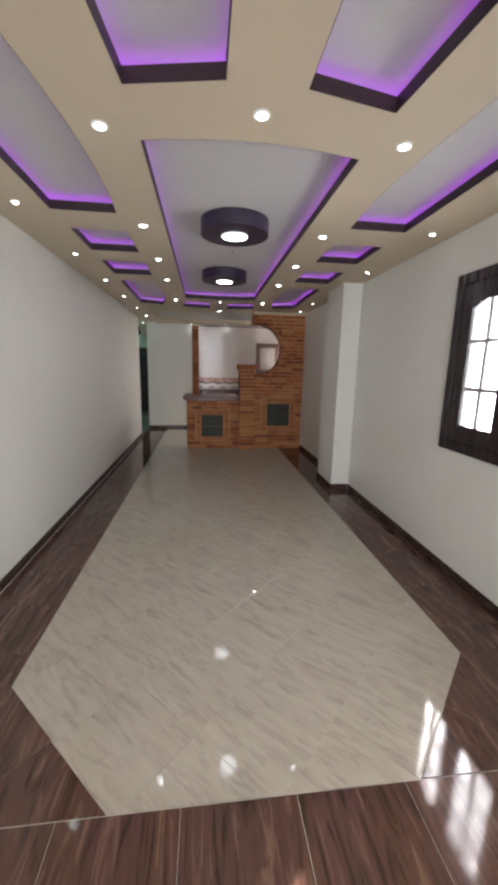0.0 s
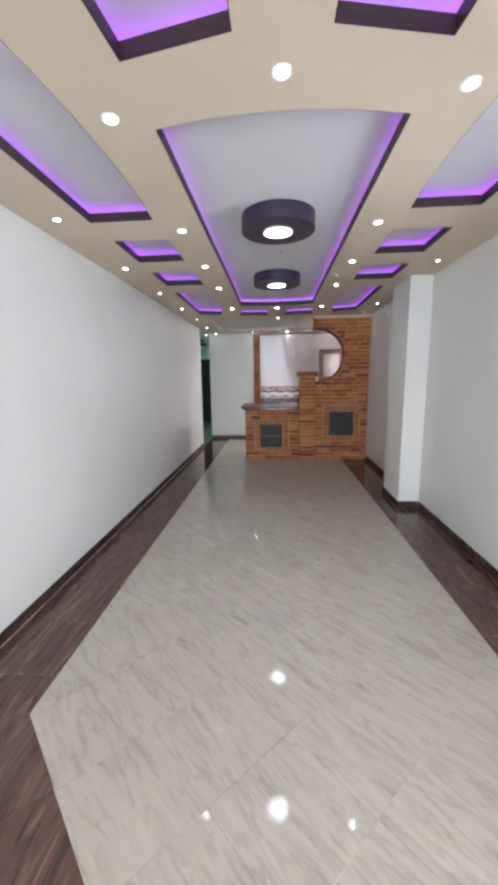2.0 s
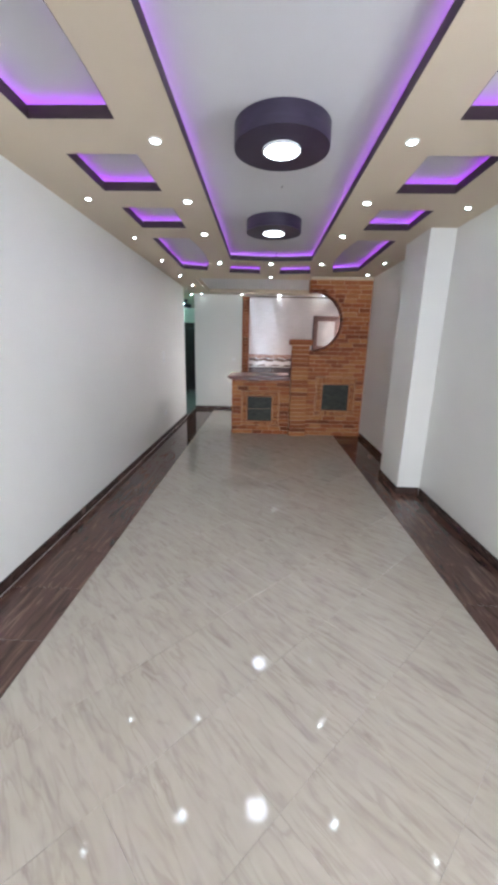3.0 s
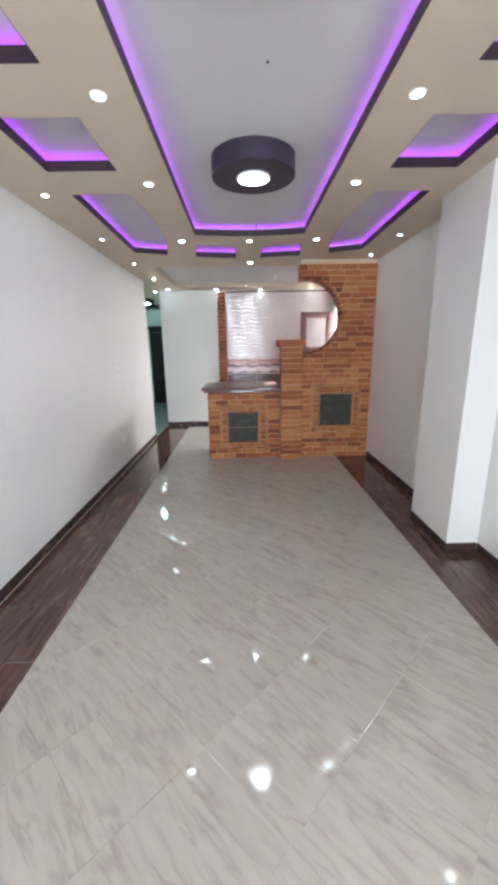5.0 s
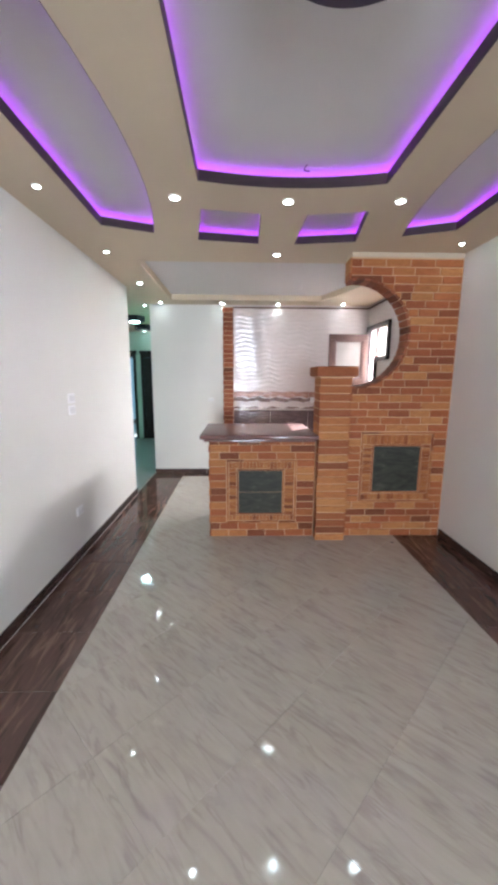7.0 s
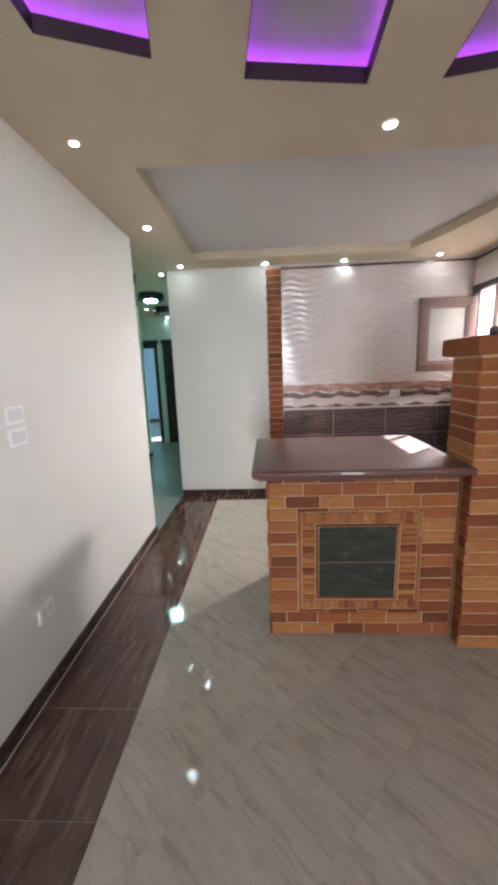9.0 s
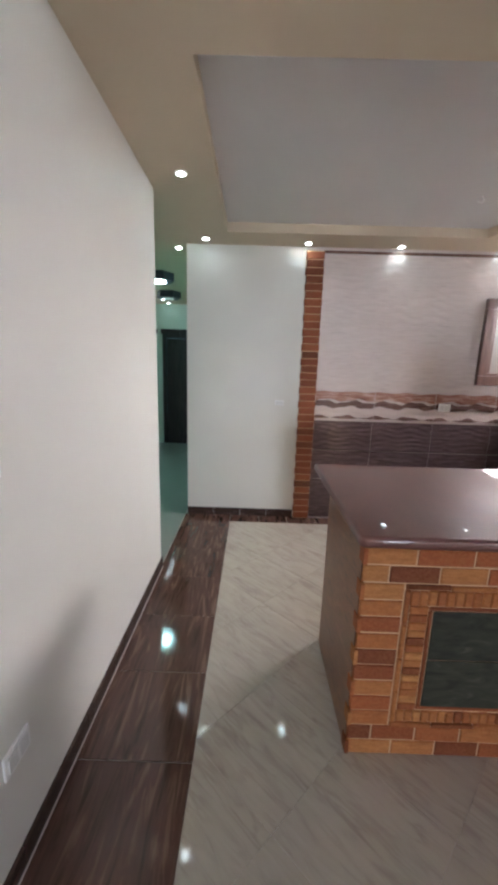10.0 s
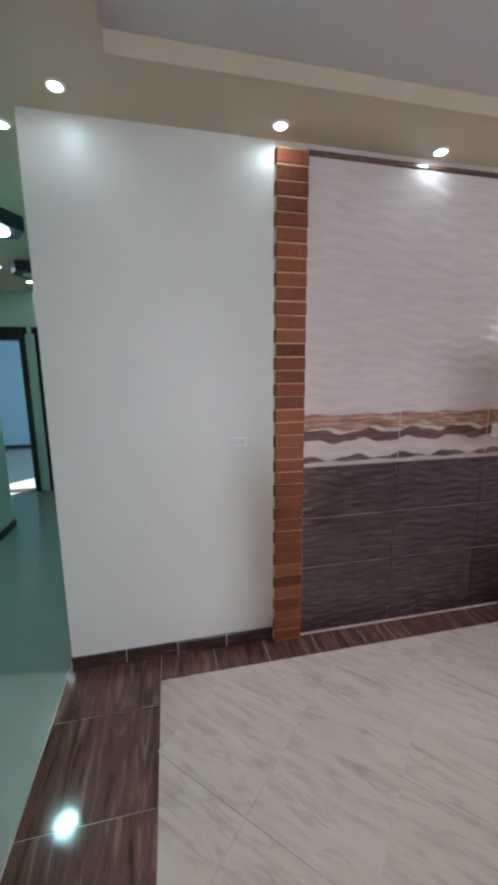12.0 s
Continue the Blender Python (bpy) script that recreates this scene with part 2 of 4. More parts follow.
def prism(points, z0, z1, axis="z"):
    """A closed outline, pulled from z0 to z1 along an axis; for axis y the points are (x, z), for axis x they are (y, z)."""
    def put(p, h):
        return {"z": (p[0], p[1], h), "y": (p[0], h, p[1]), "x": (h, p[0], p[1])}[axis]
    bm = bmesh.new()
    a = [bm.verts.new(put(p, z0)) for p in points]
    b = [bm.verts.new(put(p, z1)) for p in points]
    n = len(points)
    bm.faces.new(a[::-1])
    bm.faces.new(b)
    for i in range(n):
        bm.faces.new((a[i], a[(i + 1) % n], b[(i + 1) % n], b[i]))
    bmesh.ops.recalc_face_normals(bm, faces=bm.faces[:])
    return bm


def ring(outer, inner, z0, z1):
    """A closed band between two outlines with as many points each, from z0 to z1."""
    bm = bmesh.new()
    n = len(outer)
    rows = [[bm.verts.new((p[0], p[1], z)) for p in pts] for pts, z in ((outer, z0), (outer, z1), (inner, z1), (inner, z0))]
    for k in range(4):
        a, b = rows[k], rows[(k + 1) % 4]
        for i in range(n):
            bm.faces.new((a[i], a[(i + 1) % n], b[(i + 1) % n], b[i]))
    bmesh.ops.recalc_face_normals(bm, faces=bm.faces[:])
    return bm


def grow(points, d):
    """The outline (anticlockwise) moved outwards by d."""
    out, n = [], len(points)
    for i in range(n):
        p0, p, p1 = (Vector(points[k]) for k in ((i - 1) % n, i, (i + 1) % n))
        a, b = (p - p0).normalized(), (p1 - p).normalized()
        na, nb = Vector((a.y, -a.x)), Vector((b.y, -b.x))
        q = na + nb
        q = q / max(0.35, q.dot(na))
        out.append((p.x + q.x * d, p.y + q.y * d))
    return out


def cylinder(cx, cy, z0, z1, r, n=48, r2=None):
    bm = bmesh.new()
    bmesh.ops.create_cone(bm, cap_ends=True, segments=n, radius1=r, radius2=r if r2 is None else r2, depth=z1 - z0)
    bmesh.ops.translate(bm, verts=bm.verts, vec=(cx, cy, (z0 + z1) / 2))
    return bm


def smooth(ob, angle=35):
    ob.data.shade_smooth()
    ob.data.set_sharp_from_angle(angle=radians(angle))
    return ob


def thing(name, label, category, group="", kind="", at=(0, 0, 0)):
    ob = new(name)
    ob.empty_display_size = 0.1
    ob.location = at
    return tagged(ob, label, category, group, kind)


def structure(name, bm, mat, label, category):
    return tagged(link(name, bm, mat), label, category, kind="structure")


# ---- plan ----
LEFT, RIGHT, BACK, FAR = -1.08, 2.38, -2.5, 10.31
CEILING, UPPER_Z = 2.70, 2.80
BAR_Y = 7.79

HOUSE = [(-1.19, -2.65), (2.58, -2.65), (2.58, 10.46), (-0.77, 10.46), (-0.77, 17.75), (-4.65, 17.75), (-4.65, 12.45), (-2.32, 12.45), (-2.32, 7.6), (-1.19, 7.6)]

# walls
bm = box(LEFT - 0.15, LEFT, BACK - 0.15, 9.21, 0, 2.9)
structure("wall_west", bm, WALL, "long off-white painted wall beside the brown border", "wall")
bm = bmesh.new()
for y0, y1, z0, z1 in ((BACK - 0.15, 2.0, 0, 2.9), (2.0, 3.2, 0, 1.03), (2.0, 3.2, 2.35, 2.9), (3.2, 7.9, 0, 2.9)):
    add_box(bm, RIGHT, RIGHT + 0.2, y0, y1, z0, z1)
structure("wall_east", bm, WALL, "off-white painted wall with a dark wooden window", "wall")
bm = bmesh.new()
for y0, y1, z0, z1 in ((7.9, 9.41, 0, 2.9), (9.41, 10.22, 0, 1.49), (9.41, 9.85, 1.49, 1.88), (9.41, 10.22, 2.33, 2.9), (10.22, FAR + 0.15, 0, 2.9)):
    add_box(bm, RIGHT, RIGHT + 0.2, y0, y1, z0, z1)
structure("wall_kitchen_east", bm, WHITE_GROUT, "kitchen side wall behind its pale tiles", "wall")
bm = bmesh.new()
for x0, x1, z0, z1 in ((LEFT - 0.15, 0.02, 0, 2.9), (1.22, RIGHT + 0.2, 0, 2.9), (0.02, 1.22, 2.15, 2.9)):
    add_box(bm, x0, x1, BACK - 0.15, BACK, z0, z1)
structure("wall_south", bm, WALL, "off-white painted end wall with a wide opening", "wall")
structure("wall_north", box(-1.06, 0.0745, FAR, FAR + 0.15, 0, 2.9), WALL, "narrow off-white wall beside a brick strip", "wall")
structure("wall_kitchen_north", box(0.075, RIGHT, FAR - 0.0022, FAR + 0.15, 0, 2.9), WHITE_GROUT, "kitchen end wall behind its tiles", "wall")
structure("pillar", box(2.13, RIGHT - 0.001, 5.10, 5.72, 0, CEILING, 0.004), WALL, "off-white plastered square pillar against the wall", "pillar")

# the hall beyond the opening
structure("wall_hall_west", box(-2.32, -2.17, 7.6, 12.6, 0, 2.9), HALL, "pale green hall wall with a dark skirting", "wall")
structure("wall_hall_east", box(-1.06, -0.92, FAR + 0.15, 13.95, 0, 2.9), HALL, "pale green hall wall", "wall")
structure("wall_hall_south", box(-2.17, LEFT - 0.15, 7.6, 7.75, 0, 2.9), HALL, "pale green wall closing the hall", "wall")
bm = bmesh.new()
for x0, x1, z0, z1 in ((-4.5, -3.12, 0, 2.9), (-3.12, -2.30, 2.15, 2.9), (-2.30, -2.18, 0, 2.9), (-2.18, -1.40, 2.15, 2.9), (-1.40, -0.92, 0, 2.9)):
    add_box(bm, x0, x1, 13.95, 14.10, z0, z1)
structure("wall_hall_north", bm, HALL, "pale green hall end wall with two dark door frames", "wall")
structure("wall_hall_corner", box(-4.65, -4.5, 12.45, 17.75, 0, 2.9), HALL, "pale green wall at the end of the hall", "wall")
structure("wall_hall_return", box(-4.5, -2.32, 12.45, 12.6, 0, 2.9), HALL, "pale green return wall of the hall", "wall")
structure("wall_room_north", box(-4.5, -0.77, 17.6, 17.75, 0, 2.9), BLUE, "blue-grey wall of the room beyond", "wall")
# the gap in this wall is added, out of view, for the fill lamp
bm = bmesh.new()
for y0, y1, z0, z1 in ((14.1, 15.2, 0, 2.9), (15.2, 16.6, 0, 0.9), (15.2, 16.6, 2.2, 2.9), (16.6, 17.6, 0, 2.9)):
    add_box(bm, -0.92, -0.77, y0, y1, z0, z1)
structure("wall_room_east", bm, BLUE, "blue-grey side wall of the room beyond", "wall")
for nm, (x0, x1, y0, y1) in (("baseboard_hall", (-2.17, -2.155, 7.75, 12.6)), ("baseboard_room", (-4.5, -0.92, 17.585, 17.6)), ("baseboard_hall_return", (-3.9, -2.155, 12.6, 12.615))):
    structure(nm, box(x0, x1, y0, y1, 0, 0.08, 0.003), SKIRT, "dark brown tile skirting", "baseboard")

# ceilings
X0 = 0.65
def arc(p, q, sag, n=10):
    """Points from p to q, bowed to the right of the way by sag; q left out."""
    p, q = Vector(p), Vector(q)
    d = (q - p).normalized()
    side = Vector((d.y, -d.x))
    return [tuple(p.lerp(q, k / n) + side * sag * 4 * (k / n) * (1 - k / n)) for k in range(n)]


def mirror(points):
    return [(2 * X0 - x, y) for x, y in points[::-1]]


TRAY = arc((0.10, 2.44), (1.20, 2.44), 0.07) + [(1.20, 2.44)] + arc((1.20, 6.62), (0.10, 6.62), 0.07) + [(0.10, 6.62)]
LONG_FAR = [(-0.67, 5.58)] + arc((-0.26, 5.58), (-0.33, 7.42), 0.09) + [(-0.33, 7.42), (-0.69, 7.28)]
LONG_NEAR = [(-0.67, 1.75), (-0.31, 1.62)] + arc((-0.31, 1.63), (-0.22, 3.37), 0.065)[1:] + [(-0.22, 3.37), (-0.67, 3.37)]
BOX_A = [(-0.66, 3.73), (-0.22, 3.73), (-0.22, 4.30), (-0.66, 4.30)]
BOX_B = [(-0.66, 4.65), (-0.22, 4.65), (-0.22, 5.22), (-0.66, 5.22)]
SMALL_FAR = [(0.08, 6.98), (0.49, 7.05), (0.50, 7.63), (0.00, 7.55)]
SMALL_NEAR = [(0.03, 1.52), (0.49, 1.42), (0.49, 2.00), (0.09, 2.08)]
SIDES = [LONG_FAR, LONG_NEAR, BOX_A, BOX_B, SMALL_FAR, SMALL_NEAR]
RECESSES = [TRAY] + SIDES + [mirror(p) for p in SIDES]
KITCHEN_TRAY = [(-0.65, 8.14), (1.95, 8.14)] + arc((1.95, 8.30), (1.54, 9.96), 0.06) + [(1.54, 9.96), (-0.65, 9.96)]


def sheet(outline, holes, z0, z1):
    bm = bmesh.new()
    edges = []
    for loop in [outline] + holes:
        vs = [bm.verts.new((x, y, z0)) for x, y in loop]
        edges += [bm.edges.new((vs[i], vs[(i + 1) % len(vs)])) for i in range(len(vs))]
    bmesh.ops.triangle_fill(bm, use_beauty=True, use_dissolve=False, edges=edges)
    up = bmesh.ops.extrude_face_region(bm, geom=bm.faces[:])["geom"]
    bmesh.ops.translate(bm, verts=[v for v in up if isinstance(v, bmesh.types.BMVert)], vec=(0, 0, z1 - z0))
    bmesh.ops.recalc_face_normals(bm, faces=bm.faces[:])
    return bm


structure("ceiling", sheet(HOUSE, RECESSES + [KITCHEN_TRAY], CEILING, CEILING + 0.02), CEIL, "cream suspended ceiling with lit recesses", "ceiling")
structure("ceiling_upper", prism(HOUSE, UPPER_Z, UPPER_Z + 0.1), CEIL_UP, "white upper ceiling above the recesses", "ceiling")
tray = thing("kitchen_ceiling_tray", "plain cream ceiling tray with one curved side", "ceiling recess", kind="structure")
part("side", ring(grow(KITCHEN_TRAY, 0.02), grow(KITCHEN_TRAY, 0.001), CEILING + 0.002, 2.775), CEIL, tray)
part("top", prism(grow(KITCHEN_TRAY, 0.02), 2.776, 2.79), CEIL_UP, tray)

for k, pts in enumerate(RECESSES):
    what = "long central ceiling recess" if k == 0 else "small ceiling recess"
    t = thing("ceiling_recess", what + " with dark fascia and purple light strip", "ceiling recess", "lit ceiling recesses")
    part("fascia", ring(grow(pts, -0.0003), grow(pts, -0.0028), CEILING + 0.0005, 2.760), FASCIA, t, "dark brown fascia")
    part("cove_wall", ring(grow(pts, 0.105), grow(pts, 0.095), CEILING + 0.021, UPPER_Z - 0.002), CEIL_UP, t, "white cove side")
    part("led_strip", ring(grow(pts, 0.075), grow(pts, 0.052), 2.744, 2.749), PURPLE, t, "glowing purple light strip")

# ---- floors ----
floor = structure("floor", prism(HOUSE, -0.15, -0.0022), GROUT, "beige polished tile floor with a wood-look brown border", "floor")
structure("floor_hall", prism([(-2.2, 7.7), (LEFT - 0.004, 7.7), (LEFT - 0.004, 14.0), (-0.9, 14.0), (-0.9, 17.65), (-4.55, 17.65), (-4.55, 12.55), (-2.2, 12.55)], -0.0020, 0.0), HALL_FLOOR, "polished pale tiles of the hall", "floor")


# ---- skirting ----
def skirting(name, x0, y0, x1, y1, out, step=0.45):
    root = thing(name, "dark brown tile skirting along the wall", "baseboard", kind="structure")
    length = math.hypot(x1 - x0, y1 - y0)
    n = max(1, round(length / step))
    along_y = abs(y1 - y0) > abs(x1 - x0)
    for i in range(n):
        a, b = i / n * length + 0.0015, (i + 1) / n * length - 0.0015
        if along_y:
            u = (min(x0, x0 + out), max(x0, x0 + out), min(y0, y1) + a, min(y0, y1) + b)
        else:
            u = (min(x0, x1) + a, min(x0, x1) + b, min(y0, y0 + out), max(y0, y0 + out))
        part("skirting_tile", box(*u, 0.001, 0.08, 0.002), SKIRT, root)


skirting("baseboard_west", LEFT, BACK, LEFT, 9.21, 0.012)
skirting("baseboard_east_near", RIGHT, BACK, RIGHT, 5.088, -0.012)
skirting("baseboard_east_far", RIGHT, 5.732, RIGHT, 7.78, -0.012)
skirting("baseboard_pillar_front", 2.118, 5.10, RIGHT - 0.012, 5.10, -0.012)
skirting("baseboard_pillar_side", 2.13, 5.10, 2.13, 5.72, -0.012)
skirting("baseboard_pillar_back", 2.118, 5.72, RIGHT - 0.012, 5.72, 0.012)
skirting("baseboard_north", -1.06, FAR, 0.07, FAR, -0.012, 0.28)
structure("trim_grout_west", box(LEFT + 0.0125, LEFT + 0.0165, BACK, 9.21, 0.0006, 0.003), WHITE_GROUT, "pale grout line under the skirting", "trim")
structure("trim_grout_north", box(0.24, RIGHT - 0.02, FAR - 0.016, FAR - 0.005, 0.0006, 0.006), WHITE_GROUT, "pale grout line under the tiles", "trim")
structure("trim_wall_end", box(LEFT - 0.15, LEFT + 0.012, 9.211, 9.222, 0.001, 0.08), SKIRT, "dark brown skirting on the wall end", "baseboard")


# ---- windows ----
def pane_frame(bm, axis_x, th, y0, y1, z0, z1, w):
    for a in ((y0, y1, z0, z0 + w), (y0, y1, z1 - w, z1), (y0, y0 + w, z0 + w, z1 - w), (y1 - w, y1, z0 + w, z1 - w)):
        add_box(bm, axis_x, axis_x + th, *a, 0.004)


win = thing("window_1", "dark wooden casement window with arched muntin panes", "window", kind="structure", at=(2.38, 2.6, 1.02))
winv = Vector((2.38, 2.6, 1.02))
def wpart(name, bm, mat, parent, origin, label=""):
    bmesh.ops.translate(bm, verts=bm.verts, vec=-Vector(origin))
    return part(name, bm, mat, parent, label)


bm = bmesh.new()
pane_frame(bm, 2.355, 0.22, 1.995, 3.205, 1.02, 2.36, 0.075)
wpart("window_frame", bm, WENGE, win, winv, "dark wooden casing")
for y0, y1 in ((2.07, 2.5985), (2.6015, 3.13)):
    bm = bmesh.new()
    g0, g1 = (y0 + 0.075, y1 - 0.11) if y1 > 3 else (y0 + 0.11, y1 - 0.075)
    for a in ((y0, g0, 1.095, 2.285), (g1, y1, 1.095, 2.285), (g0, g1, 1.095, 1.23)):
        add_box(bm, 2.37, 2.41, *a, 0.004)
    n = 12
    top = [(g0, 2.285)] + [(g0 + (g1 - g0) * k / n, 2.10 + 0.05 * math.sin(math.pi * k / n)) for k in range(n + 1)] + [(g1, 2.285)]
    head_piece = prism(top, 2.37, 2.41, "x")
    leaf = wpart("sash", bm, WENGE, win, winv, "dark wooden sash")
    wpart("sash_head", head_piece, WENGE, leaf, winv)
    for z in (1.51, 1.86):
        wpart("muntin", box(2.378, 2.402, g0, g1, z - 0.014, z + 0.014, 0.003), MUNTIN, leaf, winv)
    wpart("muntin", box(2.379, 2.401, (g0 + g1) / 2 - 0.014, (g0 + g1) / 2 + 0.014, 1.23, 2.15, 0.003), MUNTIN, leaf, winv)
    pane = wpart("pane", box(2.388, 2.392, g0, g1, 1.23, 2.15), FROST_CLEAR, leaf, winv)
    pane.visible_shadow = False

kw = thing("window_2", "dark framed kitchen window with one open casement", "window", kind="structure", at=(2.36, 9.8, 1.49))
kv = (2.36, 9.8, 1.49)
bm = bmesh.new()
for a in ((9.37, 10.26, 2.30, 2.37), (9.37, 9.43, 1.84, 2.30), (9.37, 9.88, 1.84, 1.90), (9.83, 9.88, 1.45, 1.84), (9.83, 10.26, 1.45, 1.51), (10.20, 10.26, 1.51, 2.30)):
    add_box(bm, 2.335, 2.40, *a, 0.004)
wpart("window_frame", bm, WENGE, kw, kv, "dark wooden frame")
wpart("mullion", box(2.35, 2.39, 9.835, 9.865, 1.90, 2.30, 0.003), CASEMENT, kw, kv)
p = wpart("pane", box(2.368, 2.372, 9.43, 9.835, 1.90, 2.30), GLASS, kw, kv)
p.visible_shadow = False
leaf_v = Vector((2.33, 10.17, 1.47))
leaf = thing("casement_leaf", "open brown wooden casement with a frosted pane", "window", at=leaf_v)
leaf.rotation_euler = (0, 0, radians(4))
bm = bmesh.new()
for a in ((-0.62, 0.0, 0, 0.09), (-0.62, 0.0, 0.69, 0.78), (-0.62, -0.53, 0.09, 0.69), (-0.09, 0.0, 0.09, 0.69)):
    add_box(bm, a[0], a[1], -0.04, 0.0, a[2], a[3], 0.006)
part("leaf_frame", bm, CASEMENT, leaf)
bm = bmesh.new()
for a in ((-0.53, -0.09, 0.09, 0.115), (-0.53, -0.09, 0.665, 0.69), (-0.53, -0.505, 0.115, 0.665), (-0.115, -0.09, 0.115, 0.665)):
    add_box(bm, a[0], a[1], -0.033, -0.008, a[2], a[3], 0.004)
part("glazing_bead", bm, CASEMENT, leaf)
part("pane", box(-0.506, -0.114, -0.024, -0.016, 0.114, 0.666), FROST, leaf, "frosted pale pane")

# ---- hall doors ----
for nm, x0, x1, shut in (("door_1", -3.12, -2.30, False), ("door_2", -2.18, -1.40, True)):
    d = thing(nm, "dark wooden door frame standing open" if not shut else "dark wooden door in a dark frame", "door", kind="structure")
    bm = bmesh.new()
    for a in ((x0, x0 + 0.07, 0, 2.15), (x1 - 0.07, x1, 0, 2.15), (x0 + 0.07, x1 - 0.07, 2.07, 2.15)):
        add_box(bm, a[0], a[1], 13.92, 14.11, a[2], a[3], 0.004)
    add_box(bm, x0 - 0.03, x1 + 0.03, 13.925, 13.949, 2.151, 2.24, 0.004)
    part("door_frame", bm, WENGE, d)
    if shut:
        lf = part("door_leaf", box(x0 + 0.075, x1 - 0.075, 13.96, 14.0, 0.008, 2.065, 0.004), WENGE, d)
        for z0, z1 in ((0.15, 0.9), (1.02, 1.95)):
            part("raised_panel", box(x0 + 0.19, x1 - 0.19, 13.95, 13.962, z0, z1, 0.008), WENGE, lf)
        part("door_handle", box(x1 - 0.2, x1 - 0.09, 13.905, 13.925, 1.0, 1.02, 0.005), METAL, lf)
    part("threshold", box(x0 + 0.001, x1 - 0.001, 13.93, 14.1, 0.0005, 0.006), SKIRT, d)


# ---- bricks ----
BRICK_MESHES = {}


def brick_mesh(w, h, d, mat):
    key = (round(w, 3), round(h, 3), round(d, 3), mat.name)
    if key not in BRICK_MESHES:
        c = 0.004
        w, h = key[0] / 2, key[1] / 2
        bm = bmesh.new()
        rows = []
        for u, v, y in ((w, h, 0.0), (w, h, -key[2] + c), (w - c, h - c, -key[2])):
            rows.append([bm.verts.new((sx * u, y, sz * v)) for sx, sz in ((-1, -1), (1, -1), (1, 1), (-1, 1))])
        for a, b in zip(rows, rows[1:]):
            for i in range(4):
                bm.faces.new((a[i], a[(i + 1) % 4], b[(i + 1) % 4], b[i]))
        bm.faces.new(rows[-1])
        bmesh.ops.recalc_face_normals(bm, faces=bm.faces[:])
        me = bpy.data.meshes.new("brick")
        bm.to_mesh(me)
        bm.free()
        me.materials.append(mat)
        BRICK_MESHES[key] = me
    return BRICK_MESHES[key]


rng = random.Random(7)


def brick(parent, x, y, z, w, h, d=0.007, turn=0.0, mat=None):
    ob = new("brick", brick_mesh(w, h, d, mat or BRICK))
    ob.parent = parent
    j = rng.uniform(-0.0015, 0.0015)
    ob.location = (x, y, z + j)
    ob.rotation_euler = (0, rng.uniform(-0.006, 0.006), radians(turn))
    return ob


PITCH, JOINT = 0.0725, 0.0065


def courses(parent, y, x_of, z0, z1, avoid=(), length=0.205, shift=0):
    """Courses of brick slips on a front facing -y. x_of(z0, z1) gives a course's ends; avoid holds (x0, x1, z0, z1)."""
    n = round((z1 - z0) / PITCH)
    p = (z1 - z0) / n
    for k in range(n):
        a, b = z0 + k * p, z0 + (k + 1) * p
        spans = [x_of(a, b)]
        for ax0, ax1, az0, az1 in avoid:
            if b > az0 + 0.02 and a < az1 - 0.02:
                spans = [s for s0, s1 in spans for s in ((s0, min(s1, ax0)), (max(s0, ax1), s1)) if s[1] - s[0] > 0.02]
        for s0, s1 in spans:
            x = s0
            if s1 - s0 < 0.2:
                brick(parent, (s0 + s1) / 2, y, (a + b) / 2, s1 - s0 - JOINT, b - a - JOINT, 0.007)
                continue
            first = length * (0.5 if (k + shift) % 2 else 1.0) * rng.uniform(0.85, 1.1)
            while x < s1 - 0.005:
                w = first if x == s0 else length * rng.uniform(0.88, 1.08)
                e = x + w
                if s1 - e < 0.06:
                    e = s1
                brick(parent, (x + e) / 2, y, (a + b) / 2, e - x - JOINT, b - a - JOINT, 0.007)
                x = e


